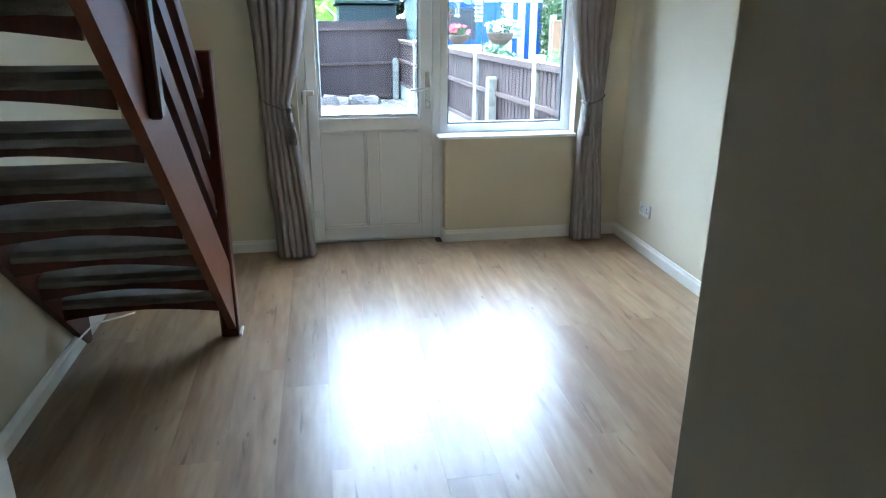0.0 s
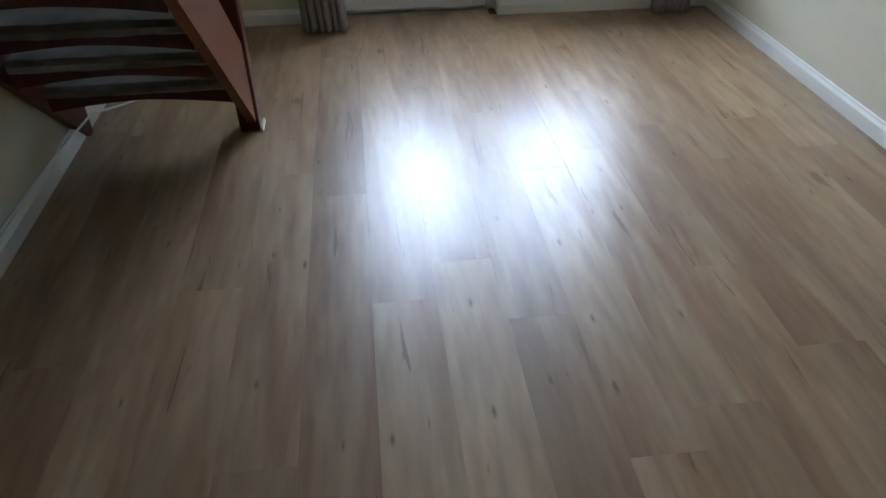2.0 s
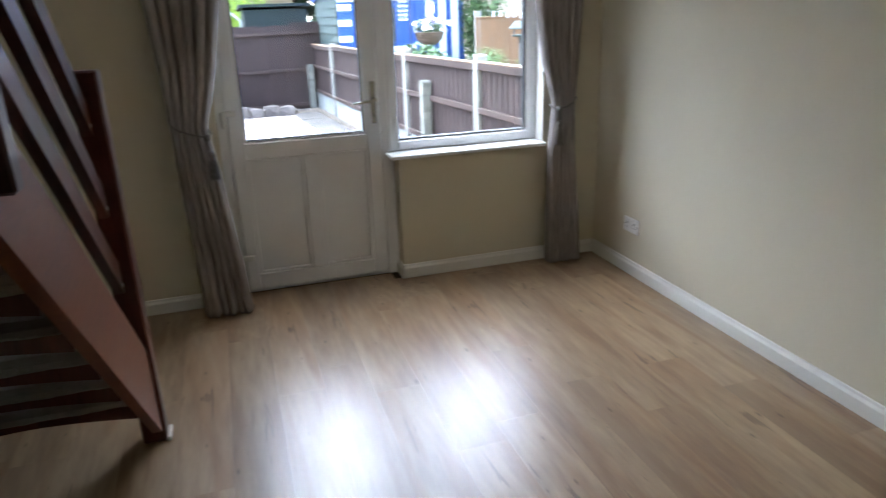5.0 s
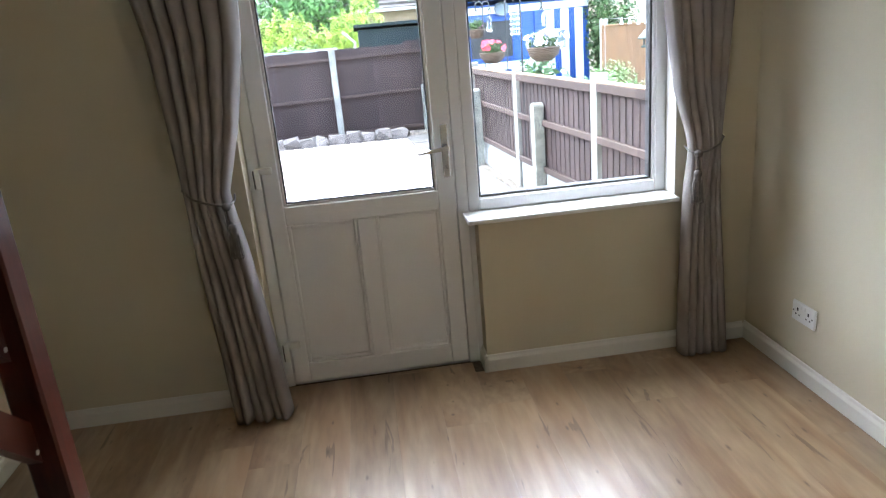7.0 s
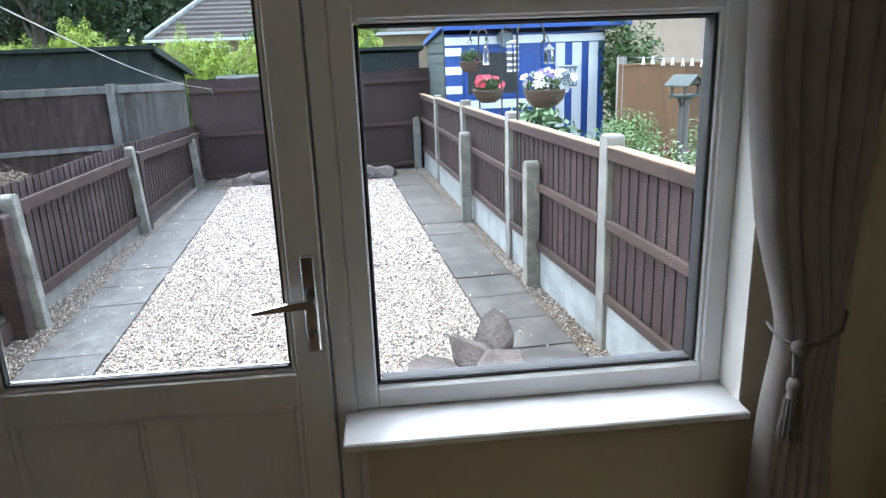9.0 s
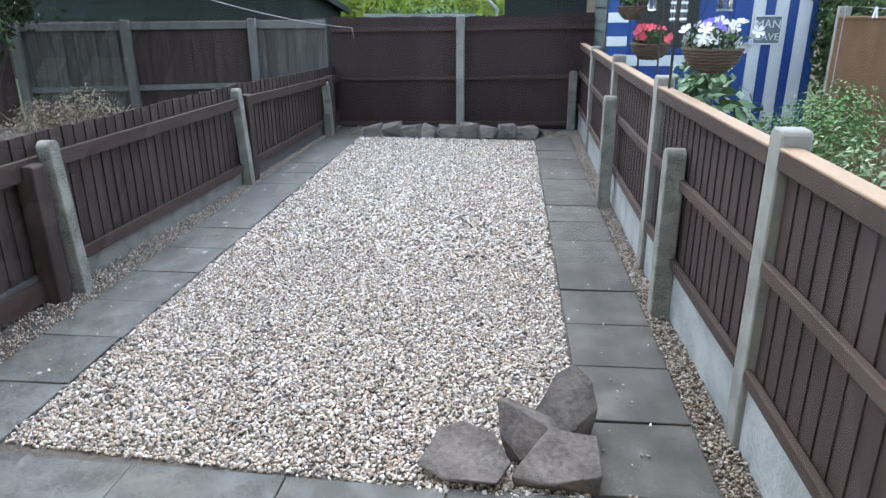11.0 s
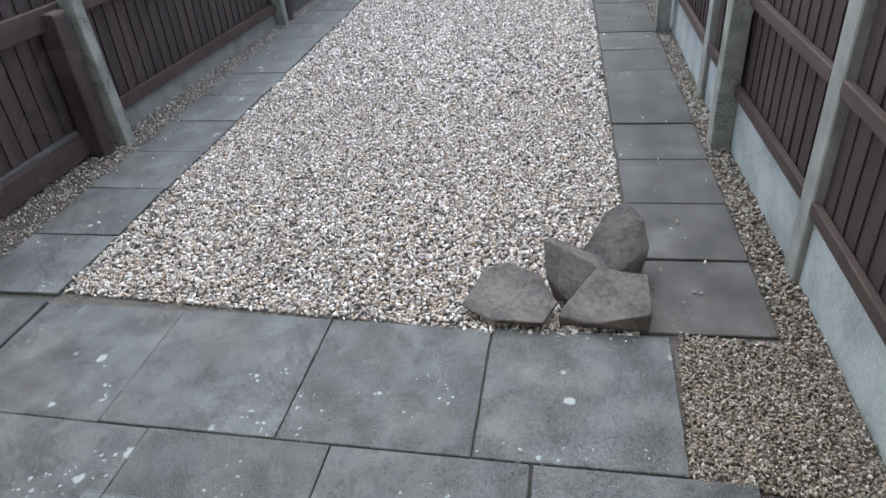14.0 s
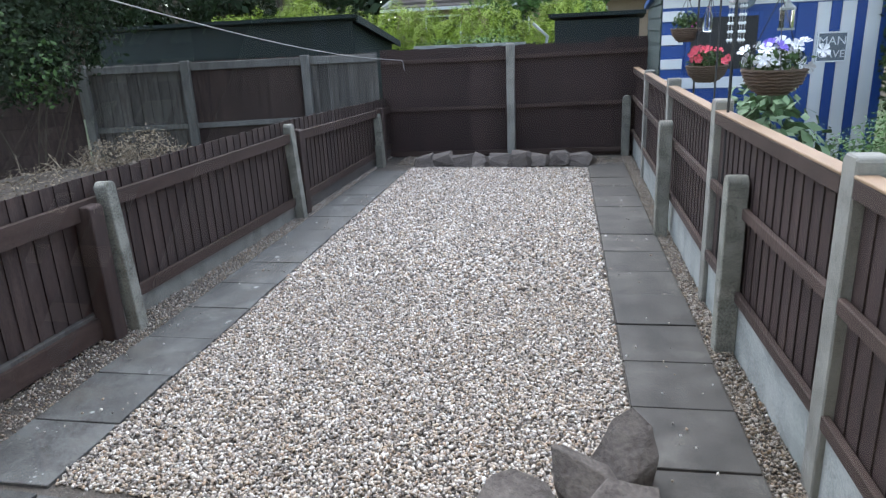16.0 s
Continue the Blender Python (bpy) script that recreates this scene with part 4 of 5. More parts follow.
# panel fence: concrete posts, gravel boards and framed slatted panels
RF = [(1.46, 0.36), (1.32, 2.2), (1.14, 4.04), (1.0, 5.86), (0.875, 7.7), (0.77, 9.3)]
for i, (x, y) in enumerate(RF[:5]):
    post("concrete_post", x, y, G - 0.06, (1.13, 1.11, 1.1, 1.09, 1.05)[i], 0.1, 0.11, CONC, "pale weathered concrete fence post with slots", yaw(RF[0], RF[4]) - 90)
for i in range(5):
    a, b = Vector((*RF[i], 0)), Vector((*RF[i + 1], 0))
    L = (b - a).length
    top = (1.05, 1.04, 1.03, 1.02, 1.0)[i]
    fp = thing("slatted_fence", "dark brown slatted fence panel on a concrete gravel board", "fence panel", pose(a.x, a.y, 0, 0, 0, yaw(a, b)), group="panel fence bays")
    x0, x1 = 0.052, L - 0.052
    part("gravel_board", box(x0, x1, -0.024, 0.024, G - 0.06, 0.165, None, 0.004), PALECONC, fp, "pale concrete gravel board")
    nb = int((x1 - x0) / 0.098)
    w = (x1 - x0) / nb
    for k in range(nb):
        part("slat", board_mesh(w * 1.04, top - 0.03 - 0.17, 0.010, FENCE), FENCE, fp, "", pose(x0 + w * (k + 0.5), 0.006, 0.168, 0, 0, 180))
    for z0, z1 in ((0.17, 0.225), (0.6, 0.655), (top - 0.07, top - 0.0075)):
        part("rail", box(x0, x1, 0.022, 0.05, z0, z1, None, 0.004), FENCE2, fp)
    part("capping", box(x0, x1, -0.02, 0.0515, top - 0.007, top + 0.005, None, 0.003), RAWTOP, fp, "pale timber capping strip")
for (x, y, zt) in ((1.135, 3.34, 0.808), (0.925, 5.42, 0.805)):
    post("short_concrete_post", x, y, G - 0.06, zt, 0.105, 0.1, MOSSCONC, "short round-topped concrete post with bolt holes", 90 + 4, True, "round")

# low timber fence with boards behind rails
LF = [(-2.30, 0.4), (-2.40, 3.06), (-2.46, 5.72), (-2.56, 8.42), (-2.59, 9.1)]
for i in range(4):
    a, b = Vector((*LF[i], 0)), Vector((*LF[i + 1], 0))
    L = (b - a).length
    t0, t1 = (0.835, 0.83, 0.81, 0.72)[i], (0.83, 0.81, 0.72, 0.7)[i]
    fp = thing("fence_bay", "dark brown low timber fence bay of overlapping boards", "fence", pose(a.x, a.y, 0, 0, 0, yaw(a, b)), group="low fence bays")
    nb = max(2, int(L / 0.105))
    w = L / nb
    for k in range(nb):
        top = t0 + (t1 - t0) * (k + 0.5) / nb + 0.003 * math.sin(k * 2.7)
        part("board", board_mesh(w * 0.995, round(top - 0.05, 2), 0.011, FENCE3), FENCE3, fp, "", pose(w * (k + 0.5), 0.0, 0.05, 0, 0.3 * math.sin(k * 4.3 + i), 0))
    # added dark sheet, no real part: gives the shade in the board gaps
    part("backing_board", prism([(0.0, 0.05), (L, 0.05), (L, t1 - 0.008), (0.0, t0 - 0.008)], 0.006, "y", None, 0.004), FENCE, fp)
    drop = t1 - t0
    def slope_rail(z0, z1, y0, y1):
        return prism([(0.0, z0), (L, z0 + drop), (L, z1 + drop), (0.0, z1)], y1 - y0, "y", None, y0)
    part("rail", slope_rail(t0 - (0.225 if i == 0 else 0.2), t0 - 0.115, -0.072, -0.031), FENCE2, fp, "brown weathered timber rail")
    f0, f1 = (-0.1, 0.022) if i == 0 else (0.012, 0.085)
    part("rail", prism([(0.0, f0), (L, f0), (L, f1), (0.0, f1)], 0.028, "y", None, -0.06), FENCE2, fp)
    part("base_board", box(0.0, L, -0.03, 0.012, G - 0.06, 0.045, None, 0.004), CONC if i == 1 else OLDWOOD, fp, "weathered base board")
for (x, y, zt) in ((-2.245, 3.12, 0.8), (-2.37, 5.7, 0.785), (-2.47, 8.38, 0.56)):
    post("short_concrete_post", x, y, G - 0.06, zt, 0.085, 0.09, MOSSCONC, "short round-topped concrete post with bolt holes", 92, True, "round", -3.0)
for (x, y, zt) in ((-2.315, 2.98, 0.69), (-2.42, 5.86, 0.71), (-2.52, 8.52, 0.62)):
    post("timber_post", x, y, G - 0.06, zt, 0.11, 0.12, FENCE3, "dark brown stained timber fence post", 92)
solo("post_brace", prism([(0, 0), (0.1, 0), (0.02, 0.32), (-0.02, 0.32)], 0.09, "x", None, 0), MOSSCONC, "concrete spur leaning against the fence post", "post spur", m=pose(-2.49, 8.2, G - 0.03, 0, 0, 2))

# back fence, taller
BF0, BF1 = (-2.62, 9.02), (1.15, 9.22)
fb = thing("back_fence", "tall dark brown stained board fence across the garden end", "fence", pose(*BF0, 0, 0, 0, yaw(BF0, BF1)))
L = math.dist(BF0, BF1)
nb = 34
w = L / nb
for k in range(nb):
    top = 1.335 + 0.004 * math.sin(k * 1.9) + (0.045 if k > 26 else 0)
    part("board", board_mesh(w * 1.06, round(top - G + 0.04, 2), 0.007, FENCE), FENCE, fb, "", pose(w * (k + 0.5), 0, G - 0.04))
for z0, z1 in ((1.165, 1.215), (0.53, 0.58), (-0.085, -0.03)):
    part("rail", prism([(0.02, z0 - 0.02), (L / 2, z0), (L - 0.02, z0 + 0.03), (L - 0.02, z1 + 0.03), (L / 2, z1), (0.02, z1 - 0.02)], 0.045, "y", None, -0.064), FENCE2, fb)
post("concrete_post", -0.83, 9.02, G - 0.06, 1.36, 0.105, 0.1, CONC, "pale weathered concrete fence post with slots", 2)
post("short_concrete_post", 0.66, 9.08, G - 0.06, 0.66, 0.105, 0.1, MOSSCONC, "short round-topped concrete post with bolt holes", 2, True, "round")

# taller weathered fence of the neighbouring garden
NF = [(-2.66, 8.98), (-3.6, 8.75), (-5.1, 8.2), (-6.35, 7.75)]
for i in range(3):
    a, b = Vector((*NF[i], 0)), Vector((*NF[i + 1], 0))
    L = (b - a).length
    fp = thing("neighbour_fence_bay", "grey weathered tall board fence bay next door", "fence", pose(a.x, a.y, 0, 0, 0, yaw(a, b)), group="neighbour fence bays")
    nb = max(3, int(L / 0.13))
    w = L / nb
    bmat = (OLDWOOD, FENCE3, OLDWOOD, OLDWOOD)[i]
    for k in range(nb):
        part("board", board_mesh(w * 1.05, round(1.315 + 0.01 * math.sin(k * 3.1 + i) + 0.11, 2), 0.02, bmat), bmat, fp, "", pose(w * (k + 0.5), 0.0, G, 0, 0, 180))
    for z0, z1 in ((1.2, 1.3), (0.43, 0.5)):
        part("rail", box(0, L, 0.022, 0.06, z0, z1, None, 0.005), GREYRAIL, fp, "bleached grey timber rail")
    part("post_timber", box(L - 0.055, L + 0.055, 0.0225, 0.13, G, 1.33, None, 0.006), GREYRAIL, fp)

# horizontal plank fence far beside it
pf = thing("plank_fence", "dark weathered fence of horizontal planks", "fence", pose(-6.45, 7.68, 0, 0, 0, -142))
for k in range(8):
    part("plank", box(0, 4.5, -0.02 - 0.035 * (k % 2), 0.02, G + 0.17 * k, G + 0.17 * k + 0.172, None, 0.006), FENCE3, pf)

# ---------------- rocks ----------------
def rock_mesh(seed, size, name="rock", taper=None, lean=0.0):
    """A broken stone: the hull of a few points, its faces roughened, its edges chipped."""
    rng = np.random.default_rng(seed)
    bm = bmesh.new()
    p = rng.normal(0, 1, (13, 3))
    p /= np.linalg.norm(p, axis=1)[:, None]
    p *= rng.uniform(0.8, 1.1, (13, 1))
    if taper:                                   # a quarried block, narrower at the top
        c = np.array([(a, b, h) for a in (-1, 1) for b in (-1, 1) for h in (-1, 1)], float)
        c += rng.uniform(-0.38, 0.38, (8, 3))
        up = c[:, 2] > 0
        c[up, 0] = c[up, 0] * taper[0] + lean
        c[up, 1] *= taper[1]
        p = np.concatenate([c, p[:5] * 1.25 * np.array([1, 1, 0.7])])
    vs = [bm.verts.new(q) for q in p]
    r = bmesh.ops.convex_hull(bm, input=vs)
    bmesh.ops.delete(bm, geom=[v for v in bm.verts if not v.link_faces], context="VERTS")
    bmesh.ops.bevel(bm, geom=bm.edges[:], offset=0.05, segments=2, affect="EDGES", profile=0.6)
    bmesh.ops.triangulate(bm, faces=bm.faces[:])
    bmesh.ops.subdivide_edges(bm, edges=[e for e in bm.edges if e.calc_length() > 0.25], cuts=3, use_grid_fill=True)
    bmesh.ops.triangulate(bm, faces=bm.faces[:])
    o = Vector(rng.uniform(0, 50, 3))
    bm.normal_update()
    for v in bm.verts:
        v.co = v.co + v.normal * (0.07 * noise.noise(v.co * 1.9 + o) + 0.035 * noise.noise(v.co * 6 + o))
    lo = [min(v.co[i] for v in bm.verts) for i in range(3)]
    hi = [max(v.co[i] for v in bm.verts) for i in range(3)]
    for v in bm.verts:
        v.co = Vector([((v.co[i] - lo[i]) / (hi[i] - lo[i]) - (0.5 if i < 2 else 0)) * size[i] for i in range(3)])
    return mesh(name, bm, ROCK)


def rock(seed, x, y, size, turn=0, tilt=(0, 0), z=G - 0.03, group="border rocks", taper=None, lean=0.0):
    ob = solo("rock", rock_mesh(seed, size, "rock", taper, lean), ROCK, "rough grey border rock at the gravel edge", "rock", group, m=pose(x, y, z, *tilt, turn))
    return ob


def shaped_rock(x, y, corners, seed):
    """A broken stone from its main corners: hull, chipped edges, uneven faces."""
    bm = bmesh.new()
    vs = [bm.verts.new(q) for q in corners]
    bmesh.ops.convex_hull(bm, input=vs)
    bmesh.ops.delete(bm, geom=[v for v in bm.verts if not v.link_faces], context="VERTS")
    bmesh.ops.dissolve_limit(bm, angle_limit=radians(9), verts=bm.verts[:], edges=bm.edges[:])
    bmesh.ops.bevel(bm, geom=bm.edges[:], offset=0.0035, segments=1, affect="EDGES")
    for cuts in (3, 2):
        bmesh.ops.triangulate(bm, faces=bm.faces[:])
        bmesh.ops.subdivide_edges(bm, edges=[e for e in bm.edges if e.calc_length() > 0.03], cuts=cuts, use_grid_fill=True)
    bmesh.ops.triangulate(bm, faces=bm.faces[:])
    o = Vector((seed * 3.1, seed * 1.7, seed))
    bm.normal_update()
    for v in bm.verts:
        n1 = noise.noise(v.co * 9 + o) + 0.5 * noise.noise(v.co * 24 + o) + 0.25 * noise.noise(v.co * 60 + o)
        v.co = v.co + v.normal * 0.0055 * n1
    solo("rock", bm, ROCK, "rough brown-grey rock on the gravel", "rock", "corner rocks", m=pose(x, y, G - 0.012))


shaped_rock(0.272, 1.835, [(-0.13, -0.02, 0), (-0.05, -0.06, 0), (0.13, -0.06, 0), (0.15, 0.03, 0), (-0.08, 0.12, 0), (-0.15, 0.03, 0), (-0.175, -0.055, 0.05), (-0.06, -0.115, 0.035),
                          (-0.03, -0.12, 0.05), (0.13, -0.12, 0.055), (0.175, -0.04, 0.085), (0.1, 0.06, 0.135), (-0.02, 0.1, 0.15), (-0.1, 0.07, 0.135)], 1)
shaped_rock(0.607, 1.85, [(-0.15, -0.07, 0), (0.0, -0.085, 0), (0.15, -0.075, 0), (0.15, 0.1, 0), (-0.05, 0.1, 0), (-0.16, -0.075, 0.045), (-0.105, -0.03, 0.11), (-0.025, -0.125, 0.065),
                        (0.155, -0.085, 0.09), (0.14, 0.06, 0.16), (-0.03, 0.075, 0.16)], 2)
shaped_rock(0.475, 1.965, [(-0.05, -0.05, 0), (0.0, -0.07, 0), (0.1, -0.01, 0), (0.08, 0.07, 0), (-0.05, 0.06, 0), (-0.1, 0.01, 0.235), (-0.06, 0.04, 0.225), (0.1, 0.04, 0.155),
                         (0.155, -0.02, 0.115), (0.0, -0.115, 0.055), (-0.08, -0.05, 0.12)], 3)
shaped_rock(0.645, 2.12, [(-0.11, -0.03, 0), (-0.03, -0.08, 0), (0.08, -0.08, 0), (0.1, 0.06, 0), (-0.08, 0.1, 0), (-0.14, -0.03, 0.105), (-0.055, 0.05, 0.25), (0.015, 0.07, 0.29),
                          (0.085, 0.02, 0.25), (0.11, -0.05, 0.17), (0.0, -0.13, 0.09), (0.08, -0.1, 0.06)], 4)
rng = np.random.default_rng(8)
bx = -1.98
for k in range(9):
    w = (0.22, 0.29, 0.23, 0.24, 0.28, 0.26, 0.22, 0.24, 0.3)[k]
    rock(100 + k, bx + w / 2, 8.3 + 0.03 * math.sin(k * 2) + 0.02 * k, (w * 1.3, 0.28, rng.uniform(0.17, 0.22)), rng.uniform(-12, 12), (0, rng.uniform(-8, 8)), group="border rocks", taper=(0.7, 0.6), lean=rng.uniform(-0.2, 0.2))
    bx += w * 0.985

# ---------------- neighbouring buildings and sheds ----------------
bs_ = thing("beach_hut_shed", "blue and white striped garden shed with a blue roof", "shed", pose(0.97, 7.5, 0, 0, 0, 2))
W, D, ZT = 2.1, 1.9, 1.79
part("body", box(0, W, 0.02, D, G - 0.1, ZT), BLUE, bs_)
side = part("side_cladding", bmesh.new(), GREENSHED, bs_)
sb = bmesh.new()
for k in range(15):
    prism([(-0.004, G + 0.13 * k), (-0.022, G + 0.13 * k), (-0.008, G + 0.13 * (k + 1)), (-0.004, G + 0.13 * (k + 1))], D - 0.02, "y", sb, 0.02)
side.data = mesh("side_cladding", sb, GREENSHED)
STRIPES = (1.26, 1.44, 1.565, 1.66, 1.79, 1.88, 2.01, W)
for k, (xa, xb) in enumerate(zip(STRIPES, STRIPES[1:])):
    part("stripe_board", box(xa + 0.0015, xb - 0.0015, 0.0, 0.018, G, ZT - 0.14, None, 0.004), (WHITE if k % 2 else BLUE), bs_)
for z in (0.2, 0.42, 0.64, 0.86, 1.06, 1.3, 1.53):
    part("stripe_board", box(0.0, 0.21, 0.0, 0.018, z, z + 0.1, None, 0.004), WHITE, bs_)
part("stripe_board", box(0.21, 1.26, 0.0, 0.018, 0.86, 0.97, None, 0.004), WHITE, bs_)
part("stripe_board", box(0.0, W, 0.0, 0.018, ZT - 0.13, ZT - 0.03, None, 0.004), WHITE, bs_)
wn_ = part("shed_window", box(0.28, 0.92, 0.004, 0.019, 1.04, 1.56, None, 0.003), GASKET, bs_, "dark shed window")
part("window_surround", window_frame(0.24, 0.96, 1.0, 1.6, 0.045, -0.004, 0.0185), BLUE, wn_)
rf = prism([(-0.22, 1.87), (-0.22, 1.93), (D + 0.1, 1.76), (D + 0.1, 1.7)], W + 0.32, "x", None, -0.06)
rp = part("roof", rf, BLUE, bs_, "blue painted sloping shed roof")
part("roof_felt", prism([(-0.215, 1.934), (-0.215, 1.942), (D + 0.1, 1.772), (D + 0.1, 1.764)], W + 0.3, "x", None, -0.05), FELT, rp)
part("fascia", box(-0.06, W + 0.26, -0.24, -0.222, 1.835, 1.93, None, 0.004), BLUE, rp)


def lettering(text, size, m, mat, parent, name="lettering"):
    cu = bpy.data.curves.new(name, "FONT")
    cu.body, cu.size, cu.extrude, cu.align_x = text, size, 0.002, "CENTER"
    tmp = bpy.data.objects.new("tmp_text", cu)
    scene.collection.objects.link(tmp)
    me = bpy.data.meshes.new_from_object(tmp.evaluated_get(bpy.context.evaluated_depsgraph_get()))
    bpy.data.objects.remove(tmp)
    me.materials.clear()
    me.materials.append(mat)
    return part(name, me, mat, parent, "", m)


sg = thing("wall_sign", "grey shed sign with pale capital letters", "sign", pose(2.575, 7.5, 1.225, 0, 0, 2))
part("board", box(-0.14, 0.14, 0.05, 0.07, -0.145, 0.145, None, 0.004), SLATE, sg)
part("border", window_frame(-0.14, 0.14, -0.145, 0.145, 0.016, 0.042, 0.0495), WHITE, sg)
lettering("MAN", 0.115, pose(0, 0.047, 0.02, 90, 0, 0), WHITE, sg)
lettering("CAVE", 0.1, pose(0, 0.047, -0.1, 90, 0, 0), WHITE, sg)
ck = thing("wall_clock", "round grey clock hung on the striped shed", "clock", pose(1.73, 7.47, 1.72, 90, 0, 0))
part("rim", lathe([(0.1, -0.01), (0.105, 0.0), (0.105, 0.02), (0.09, 0.028), (0.085, 0.02)], 24), SLATE, ck)
part("face", lathe([(0.084, 0.0), (0.084, 0.015)], 24), WHITE, ck)

gs = thing("green_shed", "long dark green timber garden shed", "shed")
gp = [(10.1, G - 0.1), (11.9, G - 0.1), (11.9, 1.42), (10.1, 1.8)]
part("body", prism(gp, 4.6, "x", None, -8.0), DARKSHED, gs)
part("roof", prism([(9.95, 1.805), (9.95, 1.86), (12.0, 1.435), (12.0, 1.38)], 4.75, "x", None, -8.05), FELT, gs)
part("barge_board", prism([(9.96, 1.74), (9.96, 1.85), (12.0, 1.43), (12.0, 1.33)], 0.03, "x", None, -3.29), DARKSHED, gs)
for q in range(15):
    part("cladding_board", prism([(10.099, G + 0.128 * q), (10.08, G + 0.128 * q), (10.093, G + 0.128 * (q + 1)), (10.099, G + 0.128 * (q + 1))], 4.58, "x", None, -7.99), DARKSHED, gs)
ds = thing("dark_shed", "dark plain shed wall behind the end fence", "shed")
part("body", box(-0.35, 0.8, 10.0, 11.4, G - 0.1, 1.62, None, 0.01), DARKSHED, ds)
part("roof", prism([(9.9, 1.66), (9.9, 1.71), (11.5, 1.66), (11.5, 1.61)], 1.3, "x", None, -0.42), FELT, ds)
gh = thing("glass_frame", "pale horizontal frame rail behind the end fence", "cold frame")
part("rail", box(-2.4, -0.75, 9.9, 9.94, 1.3, 1.36), PALECONC, gh)
for x in (-2.38, -0.8):
    part("leg", box(x, x + 0.04, 9.9, 9.94, G - 0.1, 1.3), PALECONC, gh)
solo("leaning_pole", tube([(-0.75, 9.6, G - 0.1), (-0.5, 9.7, 1.0), (-0.42, 9.72, 1.42), (-0.62, 9.72, 1.6)], 0.022, None, 8), PALECONC, "pale pole leaning behind the fence", "pole", smooth=True)

# a bungalow with a hipped tiled roof beyond the hedge
hb = thing("bungalow", "distant bungalow with a brown hipped tiled roof", "house", pose(-8.3, 26, 0))
part("wall", box(0.4, 10.6, 0.4, 8, G - 0.3, 2.45), RENDER, hb)
ev, rg = 2.45, 5.4
bm = bmesh.new()
va = [bm.verts.new(p) for p in ((0, 0, ev), (11, 0, ev), (11, 8.4, ev), (0, 8.4, ev), (3.3, 4.2, rg), (7.7, 4.2, rg))]
for f in ((0, 1, 5, 4), (1, 2, 5), (2, 3, 4, 5), (3, 0, 4), (3, 2, 1, 0)):
    bm.faces.new([va[i] for i in f])
rfm = part("roof", bm, ROOF, hb)
for k in range(16):
    u = k / 16
    y0, z0 = 4.2 * u, ev + (rg - ev) * u
    x0, x1 = 3.3 * u, 11 - 3.3 * u
    part("tile_course", box(x0 + 0.02, x1 - 0.02, y0 - 0.03, y0 + 0.2, z0 - 0.02, z0 + 0.075), ROOF, rfm)
part("hip_ridge", tube([(0, 0, ev + 0.06), (3.3, 4.2, rg + 0.08), (7.7, 4.2, rg + 0.08), (11, 0, ev + 0.06)], 0.11, None, 6), PALECONC, rfm)
part("gutter", box(-0.1, 11.1, -0.12, -0.02, ev - 0.08, ev + 0.03), WHITE, rfm)
for x in (1.6, 4.2, 7.0):
    wi = part("window", box(x, x + 1.3, 0.36, 0.395, 1.0, 2.15), GASKET, hb)
    part("frame", window_frame(x - 0.05, x + 1.35, 0.95, 2.2, 0.07, 0.33, 0.3595), WHITE, wi)

h2 = thing("rendered_house", "beige rendered house end beyond the gardens", "house", pose(5.6, 16.5, 0))
part("wall", box(0, 3.0, 0, 6, G - 0.3, 3.4), RENDER, h2)
bm = prism([(-0.3, 3.35), (3.0 / 2, 5.0), (3.3, 3.35)], 6.6, "y", None, -0.3)
part("roof", bm, ROOF, h2)
part("gutter", box(-0.32, 3.32, -0.36, -0.302, 3.25, 3.36), WHITE, h2)
h3 = thing("far_house", "distant pale rendered house with a brown gabled roof", "house", pose(12.5, 22, 0, 0, 0, 20))
part("wall", box(0, 7, 0, 6, G - 0.3, 3.0), FARWALL, h3)
part("roof", prism([(-0.4, 2.9), (3, 5.2), (6.4, 2.9)], 7.6, "x", None, -0.3), ROOF, h3)
for x in (0.8, 3.0, 5.2):
    wi = part("window", box(x, x + 1.0, -0.03, -0.002, 1.3, 2.4), GASKET, h3)
    part("frame", window_frame(x - 0.05, x + 1.05, 1.25, 2.45, 0.07, -0.05, -0.0305), WHITE, wi)

# golden fence in the flower garden, with a pegged line over it
of = thing("golden_fence", "golden brown close-board fence across the flower garden", "fence", pose(2.75, 6.15, 0, 0, 0, -6))
for k in range(34):
    part("board", board_mesh(0.108, 1.36 - G, 0.018, ORANGE), ORANGE, of, "", pose(0.054 + 0.102 * k, 0, G))
part("capping", box(0, 3.5, -0.03, 0.03, 1.361, 1.385, None, 0.004), ORANGE, of)
for k in (0, 1, 2):
    part("post_timber", box(1.7 * k, 1.7 * k + 0.09, 0.001, 0.09, G, 1.46, None, 0.005), CONC, of)
ln = thing("washing_line", "thin washing line with small pegs and cloth scraps", "washing line")
lp = [(2.6 + 0.22 * k, 5.6 + 0.02 * k, 1.47 - 0.08 * math.sin(math.pi * k / 14)) for k in range(15)]
part("line", tube([(2.6, 5.6, G), *lp, (5.7, 5.9, G)], 0.004, None, 5), ROPE, ln)
rng = np.random.default_rng(4)
for k in range(1, 14):
    x, y, z = lp[k]
    for d in (0.0, 0.1):
        peg = bmesh.new()
        prism([(x + d - 0.006, z + 0.01), (x + d + 0.006, z + 0.01), (x + d + 0.02, z - 0.07), (x + d + 0.008, z - 0.07), (x + d, z - 0.02), (x + d - 0.008, z - 0.07), (x + d - 0.02, z - 0.07)], 0.012, "y", peg, y - 0.006)
